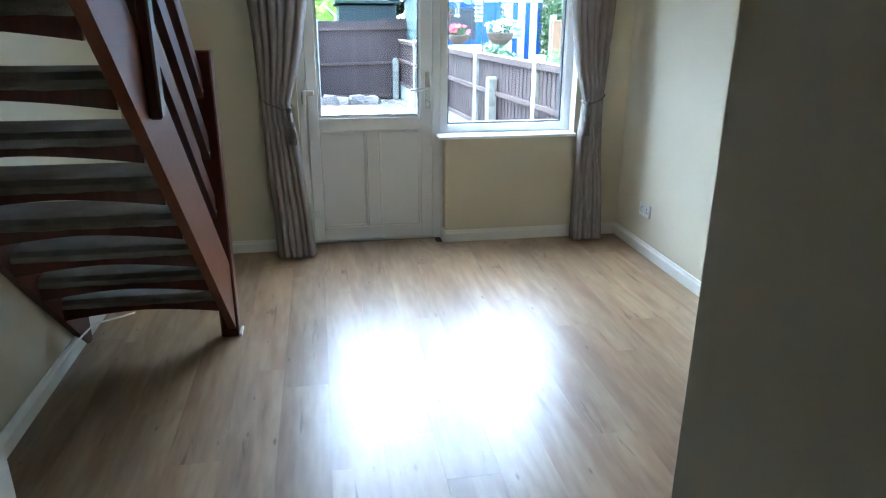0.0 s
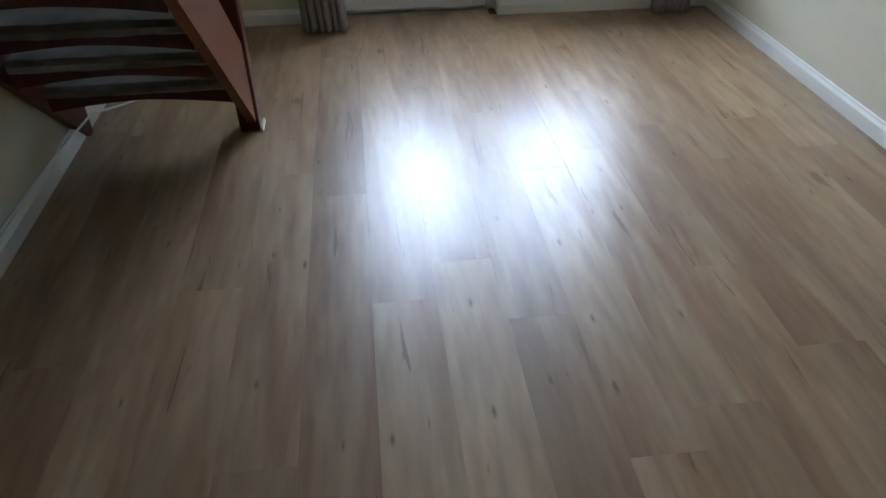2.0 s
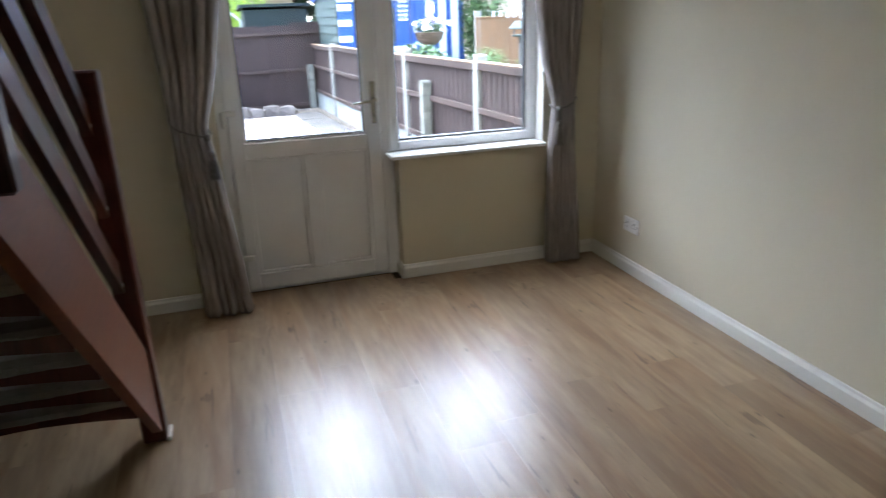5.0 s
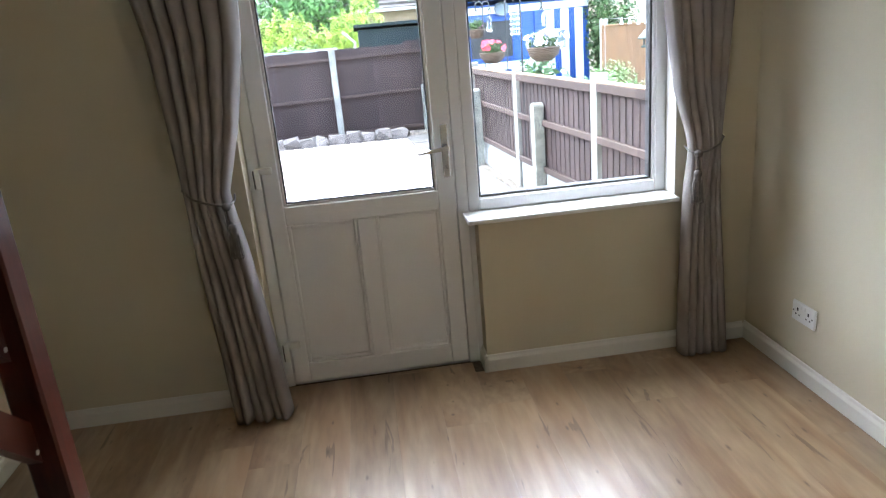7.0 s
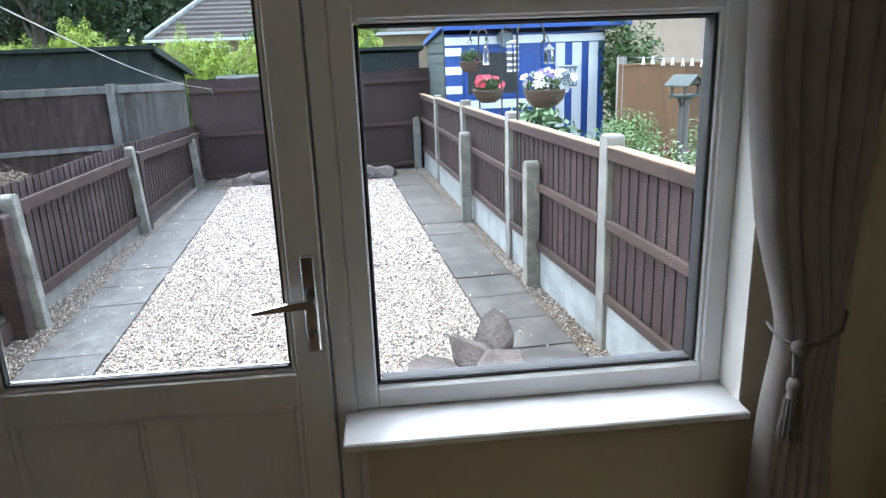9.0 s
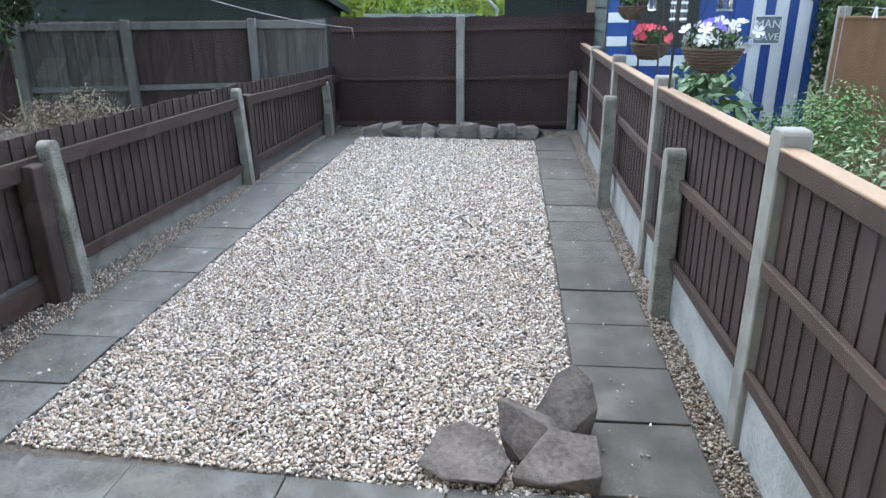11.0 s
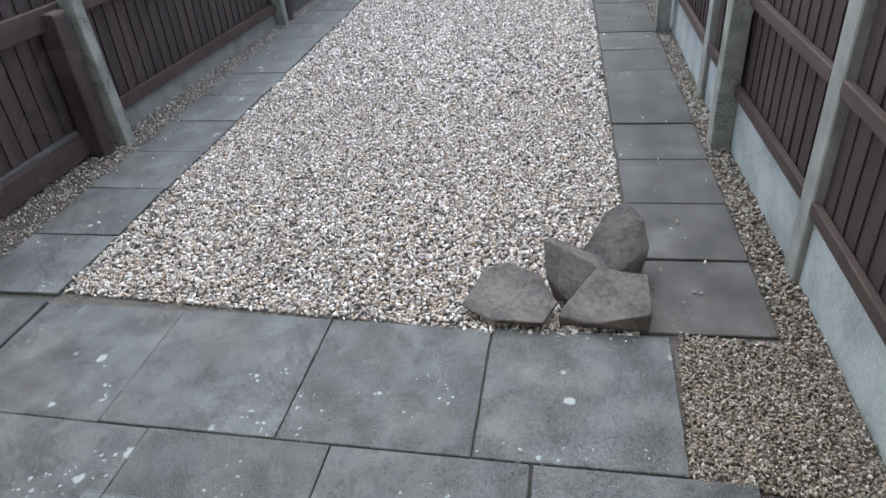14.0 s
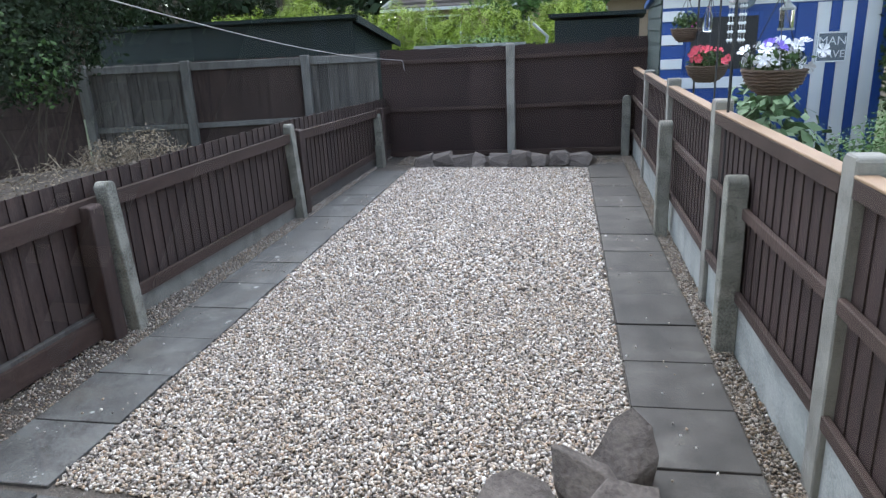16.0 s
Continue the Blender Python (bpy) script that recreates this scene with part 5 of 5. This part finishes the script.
        part("peg", peg, (WHITE, PINKPETAL, WHITE, WHITE)[int(rng.integers(0, 4))], ln)

# bird table
BTS = 0.62
bt = thing("bird_table", "wooden bird table with a green pitched roof", "bird table", pose(2.31, 3.5, 0.48, 0, 0, 28))
bt.scale = (BTS, BTS, BTS)
part("pole", box(-0.045, 0.045, -0.045, 0.045, -1.05, 1.12, None, 0.004), OLDWOOD, bt)
part("tray", box(-0.15, 0.15, -0.12, 0.12, 1.15, 1.18, None, 0.004), GREENSHED, bt)
part("bracket", prism([(-0.035, 1.02), (0.035, 1.02), (0.11, 1.149), (-0.11, 1.149)], 0.05, "y", None, -0.025), OLDWOOD, bt)
for sx in (-0.12, 0.12):
    for sy in (-0.09, 0.09):
        part("upright", box(sx - 0.012, sx + 0.012, sy - 0.012, sy + 0.012, 1.1805, 1.3), OLDWOOD, bt)
for s in (-1, 1):
    part("roof_slope", prism([(s * 0.17, 1.275), (s * 0.17, 1.29), (0, 1.41), (0, 1.39)], 0.34, "y", None, -0.17), GREENSHED, bt)
part("gable", prism([(-0.14, 1.3), (0.14, 1.3), (0, 1.39)], 0.01, "y", None, -0.13), OLDWOOD, bt)

# ---------------- hanging baskets on iron hooks ----------------
def basket(name, x, y, zr, r, h, petals, count, label, hang, seed):
    ob = thing("hanging_basket", label, "hanging basket", pose(x, y, zr), group="hanging baskets")
    prof = [(r * 0.18, -h), (r * 0.55, -h * 0.9), (r * 0.85, -h * 0.55), (r, -h * 0.1), (r * 1.03, 0), (r * 0.93, 0.0), (r * 0.8, -h * 0.4), (r * 0.2, -h * 0.7)]
    bw = part("bowl", lathe(prof, 28), WICKER, ob, "woven brown willow bowl", smooth=True)
    wv = bmesh.new()
    for k in range(8):
        u = (k + 0.5) / 8
        rr = np.interp(u, [0, 0.1, 0.45, 0.9, 1], [r * 0.3, r * 0.57, r * 0.86, r * 1.0, r * 1.03])
        pts = [(rr * math.cos(a), rr * math.sin(a), -h + h * u + 0.003 * math.sin(a * 11 + k)) for a in [2 * math.pi * i / 30 for i in range(31)]]
        tube(pts, 0.006, wv, 5)
    part("weave", wv, WICKER, bw)
    g = np.random.default_rng(seed)
    pts, nn = blob_points(g, [(0, 0, 0.04, r * 1.0, r * 1.0, 0.09)], 520, 0.3)
    part("foliage", leaf_mesh("foliage", pts, nn, g.uniform(0.014, 0.028, len(pts)), MIDLEAF, rng=g), MIDLEAF, ob)
    for mat, n, lobes, sz in petals:
        c, d = blob_points(g, lobes, n, 0.85)
        keep = c[:, 2] > 0.0
        part("blossom", blossom_mesh("blossom", c[keep], d[keep], sz, mat, g), mat, ob)
    ch = bmesh.new()
    for k in range(3):
        a = 2.1 * k + 0.5
        tube([(r * math.cos(a), r * math.sin(a), 0), (0, 0, hang)], 0.0025, ch, 5)
    part("chain", ch, STEEL, ob)
    return ob


basket("b", 1.348, 3.82, 1.272, 0.158, 0.135, [(WHITEPETAL, 34, [(-0.03, 0, 0.07, 0.16, 0.14, 0.09), (0.14, -0.04, 0.07, 0.1, 0.1, 0.07)], 0.034), (VIOLET, 5, [(-0.03, -0.1, 0.1, 0.05, 0.05, 0.04)], 0.032)], 0,
       "woven hanging basket of white and violet flowers", 0.36, 41)
basket("b", 1.235, 5.79, 1.19, 0.158, 0.135, [(PINKPETAL, 34, [(0, 0, 0.05, 0.17, 0.15, 0.09)], 0.034)], 0, "woven hanging basket of coral pink flowers", 0.52, 42)
basket("b", 1.075, 5.95, 1.475, 0.115, 0.11, [(MAGENTA, 5, [(0, 0, 0.03, 0.1, 0.1, 0.05)], 0.012)], 0, "small dark hanging basket with sparse plants", 0.24, 43)


def hook(x, y, top, reach, label, both=False):
    ob = thing("plant_hook", label, "plant hook", pose(x, y, 0), group="plant hooks")
    part("pole", tube([(0, 0, G - 0.1), (0, 0, top - 0.1)], 0.008, None, 8), STEEL, ob)
    for s in ((1, -1) if both else (1,)):
        pts = [(s * reach * 0.5 * (1 - math.cos(a)), 0, top - 0.1 + reach * 0.55 * math.sin(a)) for a in [math.pi * i / 14 for i in range(15)]]
        pts += [(s * reach, 0, top - 0.14), (s * (reach - 0.02), 0, top - 0.16)]
        part("arm", tube(pts, 0.007, None, 8), STEEL, ob, smooth=True)
    return ob


hook(1.145, 3.86, 1.77, 0.205, "black iron shepherd's hook for a flower basket")
hook(1.155, 5.87, 1.84, 0.085, "black iron double hook for flower baskets", True)
ch = thing("wind_chime", "hanging wind chime with pale beads", "wind chime", pose(1.16, 4.6, 0))
part("pole", tube([(0, 0, G - 0.1), (0, 0, 1.72), (0.05, 0, 1.78), (0.1, 0, 1.72)], 0.006, None, 6), STEEL, ch)
part("top_plate", lathe([(0.055, 1.62), (0.055, 1.635), (0.01, 1.65)], 14), ROPE, ch, "", pose(0.1, 0, 0))
for k in range(6):
    a = k * 1.047
    sd = bmesh.new()
    for j in range(5):
        bmesh.ops.create_icosphere(sd, subdivisions=1, radius=0.011, matrix=Matrix.Translation((0.1 + 0.045 * math.cos(a), 0.045 * math.sin(a), 1.6 - 0.05 * j)))
    tube([(0.1 + 0.045 * math.cos(a), 0.045 * math.sin(a), 1.62), (0.1 + 0.045 * math.cos(a), 0.045 * math.sin(a), 1.38)], 0.0015, sd, 4)
    part("bead_string", sd, WHITE, ch)

ln2 = thing("hanging_lantern", "small glass lantern hung over the flower basket", "lantern", pose(1.39, 3.86, 1.47))
part("cage", lathe([(0.036, 0.0), (0.036, 0.085)], 6), GLASS, ln2, "clear glass sides")
part("cap", lathe([(0.042, 0.0865), (0.04, 0.097), (0.015, 0.12), (0.004, 0.135)], 12), PALECONC, ln2, "grey metal cap")
part("base", lathe([(0.042, -0.012), (0.042, -0.001)], 12), PALECONC, ln2)
part("hanger", tube([(0, 0, 0.134), (-0.01, 0, 0.17), (-0.04, 0, 0.215)], 0.003, None, 6), STEEL, ln2)
fd = thing("bird_feeder", "clear bottle bird feeder hanging from the hook", "bird feeder", pose(1.225, 5.84, 1.43))
part("bottle", lathe([(0.03, 0.0), (0.036, 0.03), (0.036, 0.13), (0.018, 0.17), (0.014, 0.2)], 14), GLASS, fd, "clear plastic bottle", smooth=True)
part("wire", tube([(0, 0, 0.199), (0.01, 0, 0.24), (-0.02, 0, 0.3)], 0.003, None, 6), STEEL, fd)
part("perch", tube([(-0.05, 0, 0.012), (0.05, 0, 0.012)], 0.004, None, 6), STEEL, fd)


# ---------------- plants ----------------
def plant(name, label, category, lobes, n, size, mat, seed, stems=6, base=None, shell=0.35, extra=None, kind="", long=1.6):
    g = np.random.default_rng(seed)
    x, y, z = base or (lobes[0][0], lobes[0][1], G - 0.05)
    ob = thing(name, label, category, pose(x, y, z), kind=kind)
    loc = [(a - x, b - y, c - z, d, e, f) for a, b, c, d, e, f in lobes]
    pts, nn = blob_points(g, loc, n, shell)
    pts[:, 2] = np.maximum(pts[:, 2], 0.03)
    nn = nn + np.array([0, 0, 0.4])
    part("foliage", leaf_mesh("foliage", pts, nn, g.uniform(size * 0.65, size * 1.3, n), mat, long, g), mat, ob)
    bm = bmesh.new()
    for k in range(stems):
        l = loc[k % len(loc)]
        p0 = (g.normal(0, 0.04), g.normal(0, 0.04), 0)
        p2 = (l[0] + g.normal(0, l[3] * 0.3), l[1] + g.normal(0, l[4] * 0.3), l[2] + l[5] * 0.5)
        mid = tuple((a + b) / 2 + g.normal(0, 0.03) for a, b in zip(p0, p2))
        r = max(0.004, 0.012 * l[5])
        tube([p0, mid, p2], [r, r * 0.7, r * 0.3], bm, 6)
    part("stems", bm, BARK, ob)
    for m2, cnt, sz, lb in extra or ():
        c, d = blob_points(g, loc, cnt, 0.95)
        cc = np.repeat(c, 5, 0) + g.normal(0, sz * 0.4, (cnt * 5, 3))
        part("blossom", leaf_mesh("blossom", cc, np.repeat(d, 5, 0), np.full(len(cc), sz), m2, 1.1, g), m2, ob, lb)
    return ob


plant("flower_bush", "leafy green flowering bush by the fence", "bush", [(2.02, 3.9, 0.72, 0.32, 0.3, 0.34), (2.2, 4.25, 0.82, 0.26, 0.3, 0.26), (1.85, 4.3, 0.6, 0.28, 0.3, 0.3)], 5200, 0.017, LEAF, 51)
plant("low_plant", "dark low leaves under the flowering bushes", "plant", [(2.35, 3.55, 0.3, 0.5, 0.5, 0.32), (2.0, 3.0, 0.25, 0.35, 0.5, 0.25), (2.9, 3.9, 0.35, 0.45, 0.4, 0.3)], 2600, 0.03, DARKLEAF, 64)
plant("flower_bush", "tall green bush with magenta flowers", "bush", [(2.75, 4.0, 0.7, 0.36, 0.3, 0.33), (2.5, 3.6, 0.5, 0.22, 0.25, 0.28), (3.1, 4.2, 0.78, 0.26, 0.3, 0.3)], 4600, 0.016, LEAF, 52, extra=[(MAGENTA, 34, 0.026, "magenta blossom")])
plant("silver_plant", "silver-green spreading foliage plant", "plant", [(1.85, 2.75, 0.62, 0.28, 0.3, 0.34), (2.15, 3.05, 0.68, 0.3, 0.28, 0.3), (1.95, 3.35, 0.75, 0.25, 0.25, 0.22)], 1700, 0.016, SILVER, 53, long=2.6)
plant("grassy_plant", "bright green grassy plant by the fence", "plant", [(1.8, 2.0, 0.5, 0.3, 0.3, 0.38), (2.1, 2.3, 0.55, 0.3, 0.3, 0.34)], 2200, 0.026, LEAF, 54, long=3.4)
plant("ivy_plant", "pale climbing ivy behind the fence", "plant", [(1.42, 4.45, 0.9, 0.17, 0.3, 0.28), (1.5, 3.85, 0.75, 0.17, 0.3, 0.33), (1.36, 4.9, 0.8, 0.15, 0.3, 0.3), (1.5, 4.3, 1.05, 0.1, 0.15, 0.18)], 620, 0.06, IVY, 55, 8)
plant("dark_shrub", "tall dark shrub beside the striped shed", "shrub", [(3.3, 6.9, 0.9, 0.28, 0.4, 0.95), (3.2, 7.4, 1.3, 0.24, 0.3, 0.75)], 7500, 0.038, MIDLEAF, 56)
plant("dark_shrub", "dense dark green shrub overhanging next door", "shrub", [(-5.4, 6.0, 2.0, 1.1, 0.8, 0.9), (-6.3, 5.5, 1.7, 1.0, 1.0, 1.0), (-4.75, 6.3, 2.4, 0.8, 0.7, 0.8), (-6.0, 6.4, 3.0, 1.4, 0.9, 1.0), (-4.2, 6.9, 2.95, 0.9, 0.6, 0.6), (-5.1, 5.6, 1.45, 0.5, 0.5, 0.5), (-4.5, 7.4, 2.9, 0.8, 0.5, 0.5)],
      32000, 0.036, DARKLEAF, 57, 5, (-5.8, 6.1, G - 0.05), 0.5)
plant("light_shrub", "sprays of mid-green leaves at the shrub edge", "shrub", [(-4.75, 5.35, 1.35, 0.35, 0.3, 0.35), (-5.0, 5.2, 1.75, 0.3, 0.3, 0.3)], 420, 0.04, MIDLEAF, 63, 3, (-4.9, 5.6, G - 0.05))

plant("dry_fern", "clump of withered brown fern over the fence", "plant", [(-3.8, 5.45, 0.62, 0.3, 0.25, 0.2), (-4.2, 5.4, 0.55, 0.3, 0.25, 0.17), (-3.5, 5.5, 0.5, 0.22, 0.2, 0.15)], 2600, 0.013, DRYLEAF, 66, 40, (-3.9, 5.4, G + 0.3), long=2.6)

# heap of dry cuttings in the neighbouring bed
hp = thing("cuttings_heap", "heap of dry leaves and stalks in the next bed", "cuttings", pose(-4.3, 4.8, G - 0.08), kind="stuff")
bm = bmesh.new()
bmesh.ops.create_grid(bm, x_segments=40, y_segments=40, size=1.0)
for v in bm.verts:
    d = max(0, 1 - (v.co.x ** 2 + v.co.y ** 2))
    v.co = Vector((v.co.x * 1.75, v.co.y * 2.6, 0.62 * d ** 0.45 + 0.06 * noise.noise(v.co * 4)))
part("soil_mound", bm, SOIL, hp, smooth=True)
g = np.random.default_rng(6)
pp = []
for _ in range(9500):
    x, y = g.uniform(-1, 1, 2)
    d = 1 - x * x - y * y
    if d > 0.02:
        pp.append((x * 1.75, y * 2.6, 0.62 * d ** 0.45 + abs(g.normal(0, 0.035))))
pp = np.array(pp)
part("dry_leaves", leaf_mesh("dry_leaves", pp, np.tile((0, 0, 1.0), (len(pp), 1)), g.uniform(0.009, 0.023, len(pp)), DRYLEAF, 2.0, g), DRYLEAF, hp)
bm = bmesh.new()
for _ in range(120):
    k = int(g.integers(0, len(pp)))
    p = Vector(pp[k])
    if p.y < -0.2:
        continue
    q = p + Vector((g.normal(0, 0.12), g.normal(0, 0.12), g.uniform(0.05, 0.2)))
    tube([p, (p + q) / 2 + Vector(g.normal(0, 0.02, 3)), q], 0.004, bm, 4)
part("dry_stalks", bm, DRYLEAF, hp)

# conifer hedge beyond the end fence
g = np.random.default_rng(21)
hd = thing("conifer_hedge", "bright yellow-green feathery conifer hedge", "hedge", pose(-3.5, 13.2, G - 0.1), kind="stuff")
lobes = []
for k in range(22):
    x = -4.2 + 0.36 * k
    lobes.append((x, g.normal(0, 0.15), 1.27 + 0.15 * math.sin(k * 1.3) + g.normal(0, 0.08), 0.5, 0.55, 1.0 + 0.12 * g.normal()))
pts, nn = blob_points(g, lobes, 150000, 0.78)
nn[:, 2] += 0.7
part("sprays", leaf_mesh("sprays", pts, nn, g.uniform(0.014, 0.028, len(pts)), HEDGE, 3.0, g), HEDGE, hd)
part("core", box(-4.4, 3.8, -0.25, 0.25, 0, 1.5), DARKLEAF, hd)
plant("green_bush", "rounded mid-green bush before the conifer hedge", "bush", [(-1.7, 12.3, 0.95, 0.8, 0.5, 0.6), (-2.6, 12.4, 0.85, 0.6, 0.5, 0.6)], 6500, 0.04, LEAF, 58)


def tree(x, y, h, r, seed, mat, n, label):
    g = np.random.default_rng(seed)
    ob = thing("tree", label, "tree", pose(x, y, G - 0.1), group="background trees")
    bm = tube([(0, 0, 0), (0.1, 0.05, h * 0.3), (0.05, 0.1, h * 0.6), (0, 0, h * 0.9)], [h * 0.03, h * 0.024, h * 0.015, h * 0.004], None, 10)
    lobes = []
    for k in range(13):
        a, e = g.uniform(0, 6.28), g.uniform(0.35, 0.95)
        rr = r * g.uniform(0.35, 0.9) * (1.15 - 0.6 * e)
        c = (math.cos(a) * rr, math.sin(a) * rr, h * e)
        tube([(0.05, 0.05, h * e * 0.55), (c[0] * 0.5, c[1] * 0.5, h * e * 0.8), c], [h * 0.012, h * 0.008, h * 0.003], bm, 6)
        s = r * g.uniform(0.28, 0.48)
        lobes.append((*c, s, s, s * 0.8))
    part("trunk", bm, BARK, ob)
    pts, nn = blob_points(g, lobes, n, 0.4)
    part("crown", leaf_mesh("crown", pts, nn, g.uniform(0.06, 0.14, n), mat, 1.6, g), mat, ob)


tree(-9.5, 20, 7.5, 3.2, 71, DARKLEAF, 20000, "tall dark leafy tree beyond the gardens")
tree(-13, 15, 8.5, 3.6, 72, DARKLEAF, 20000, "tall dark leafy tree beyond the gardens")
tree(-1.6, 21, 5.0, 2.4, 73, LEAF, 12000, "mid-green open-crowned tree beyond the hedge")
tree(3.6, 24, 7.0, 3.2, 74, LEAF, 12000, "mid-green leafy tree beyond the sheds")
tree(-6.5, 38, 12, 5.0, 75, DARKLEAF, 20000, "tall dark leafy tree beyond the gardens")
tree(-20, 30, 12, 5.5, 76, DARKLEAF, 20000, "tall dark leafy tree beyond the gardens")
tree(10.5, 17, 6.0, 2.6, 77, DARKLEAF, 12000, "dark leafy tree beyond the golden fence")
g = np.random.default_rng(91)
fw = thing("far_woods", "dark line of distant trees closing the view", "woods", pose(0, 60, G - 0.1), kind="stuff")
lobes = [(-60 + 5.0 * k, g.normal(0, 4), 4 + g.uniform(0, 3), 4.5, 3, 5.5 + g.uniform(0, 2.5)) for k in range(26)]
pts, nn = blob_points(g, lobes, 40000, 0.5)
pts[:, 2] = np.maximum(pts[:, 2], 0.0)
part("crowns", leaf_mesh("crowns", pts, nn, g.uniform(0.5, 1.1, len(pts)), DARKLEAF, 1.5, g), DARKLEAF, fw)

# cord from the house to the end fence
cp = []
for k in range(25):
    t = k / 24
    cp.append((-1.33 + (-2.3 + 1.33) * t, T + 0.01 + (8.98 - T) * t, 2.03 + (1.2 - 2.03) * t - 0.12 * math.sin(math.pi * t)))
cl_ = thing("cord_line", "thin white cord tied to the end fence", "washing line")
part("cord", tube(cp, 0.0038, None, 6), ROPE, cl_, smooth=True)
part("loose_end", tube([(-2.3, 8.97, 1.2), (-2.28, 8.95, 1.17), (-2.27, 8.95, 1.1), (-2.26, 8.96, 1.06)], 0.005, None, 6), ROPE, cl_)

# ---------------- paving ----------------
pv = thing("paving", "weathered grey concrete paving flags round the gravel", "paving", kind="structure")
FLAG = {}


def flag(x, y, w, d, turn, mat, k):
    key = (round(w, 2), round(d, 2), mat.name, k % 3)
    if key not in FLAG:
        bm = box(-w / 2 + 0.0016, w / 2 - 0.0016, -d / 2 + 0.0016, d / 2 - 0.0016, -0.05, 0, None, 0.003)
        if k % 3 == 1:
            for v in bm.verts:
                if v.co.x > 0 and v.co.y > 0:
                    v.co.x -= 0.006
        FLAG[key] = mesh("flag", bm, mat)
    g = np.random.default_rng(k + 500)
    part("flag", FLAG[key], mat, pv, "", pose(x, y, G + g.uniform(-0.003, 0.004), g.uniform(-0.4, 0.4), g.uniform(-0.4, 0.4), turn + g.uniform(-0.25, 0.25)))


k = 0
TR = 2.8                                       # the patio is laid a little askew
def row(x0, y, n, w, d):
    global k
    for i in range(n):
        x = x0 + w * (i + 0.5)
        flag(x, y + (x + 0.35) * math.tan(radians(TR)), w, d, TR, SLAB, k)
        k += 1


row(-2.74, 1.401, 6, 0.597, 0.575)
row(-2.515, 0.812, 6, 0.593, 0.596)
row(-2.74, 0.396, 6, 0.597, 0.23)
flag(1.17, 0.87, 0.26, 0.56, TR, SLAB, 40)
for i in range(14):
    y = 1.885 + 0.452 * i
    xi = along(LIN0, LIN1, y)
    flag(xi - 0.225, y, 0.44, 0.45, 4.2, SLAB, 60 + i)
for i in range(15):
    y = 2.0 + 0.452 * i
    xi = along(RIN0, RIN1, y)
    flag(xi + 0.226, y + 0.01, 0.44, 0.45, 4.4, SLAB2, 80 + i)

# ---------------- gravel ----------------
g = np.random.default_rng(17)


def fill(name, label, left, right, y0, y1, n, size, mat=PEBBLE, z=G - 0.012, plain=False):
    """Loose stones between two edges given as functions of y."""
    y = y0 + (y1 - y0) * g.random(n)
    a, b = np.array([left(v) for v in y]), np.array([right(v) for v in y])
    x = a + (b - a) * g.random(n)
    zz = z + np.abs(g.normal(0, 0.007, n))
    me = scatter_mesh(name, np.stack([x, y, zz], 1), g.uniform(size * 0.6, size * 1.3, n), mat, g, plain=plain)
    ob = solo(name, me, mat, label, "gravel", kind="stuff")
    return ob


fill("gravel", "pale mixed pea gravel filling the garden", lambda y: along(LIN0, LIN1, y) + 0.006, lambda y: along(RIN0, RIN1, y) - 0.006, 1.7, 4.0, 50000, 0.0089)
fill("gravel", "pale mixed pea gravel filling the garden", lambda y: along(LIN0, LIN1, y) + 0.006, lambda y: along(RIN0, RIN1, y) - 0.006, 4.0, 8.22, 46000, 0.0122)
fill("gravel_strip", "brownish gravel strip along the panel fence", lambda y: along(RIN0, RIN1, y) + 0.455, lambda y: np.interp(y, [p[1] for p in RF], [p[0] for p in RF]) - 0.03, 1.74, 9.0, 9500, 0.009, PEBBLE2, plain=True)
fill("gravel_strip", "brownish gravel patch beside the paving", lambda y: 0.856, lambda y: 1.445 - 0.07 * y, 1.165, 1.775, 9500, 0.0068, PEBBLE2, plain=True)
fill("gravel_strip", "brownish gravel patch beside the paving", lambda y: 1.3, lambda y: 1.43, 0.3, 1.18, 1800, 0.0085, PEBBLE2)
fill("gravel_strip", "gravel strip along the timber fence", lambda y: np.interp(y, [p[1] for p in LF], [p[0] for p in LF]) + 0.03, lambda y: along(LIN0, LIN1, y) - 0.45, 1.7, 9.0, 8500, 0.008, PEBBLE3, plain=True)
fill("gravel_strip", "gravel behind the border rocks", lambda y: -2.3, lambda y: 0.75, 8.42, 9.0, 4000, 0.0125, PEBBLE2, plain=True)
fill("stray_stones", "few loose pebbles scattered on the paving flags", lambda y: along(RIN0, RIN1, y) + 0.02, lambda y: along(RIN0, RIN1, y) + 0.43, 1.9, 7.5, 70, 0.0075, PEBBLE, G + 0.004)
fill("stray_stones", "few loose pebbles scattered on the paving flags", lambda y: along(LIN0, LIN1, y) - 0.43, lambda y: along(LIN0, LIN1, y) - 0.02, 1.9, 7.5, 70, 0.0075, PEBBLE, G + 0.004)

# ---------------- laminate floor boards ----------------
fl = thing("floor", "pale oak laminate floor boards laid lengthways", "floor", kind="structure")
BW, BL = 0.192, 1.285
bm = box(-BW / 2 + 0.00015, BW / 2 - 0.00015, -0.5, 0.5, -0.012, 0)
PLANK = mesh("plank", bm, FLOOR)
g = np.random.default_rng(2)
i = 0
x = XL + BW / 2
while x < XR + BW / 2:
    yend = 0.1 if OXL < x < 0.0 else 0.0
    y = YB - g.uniform(0, BL)
    while y < yend:
        a, b = max(y, YB), min(y + BL, yend)
        if b - a > 0.02:
            ln_ = b - a - 0.0004
            p = part("plank", PLANK, FLOOR, fl, "", pose(min(x, XR - 0.002), (a + b) / 2, 0.0))
            p.scale = (1, ln_, 1)
        y += BL
    x += BW
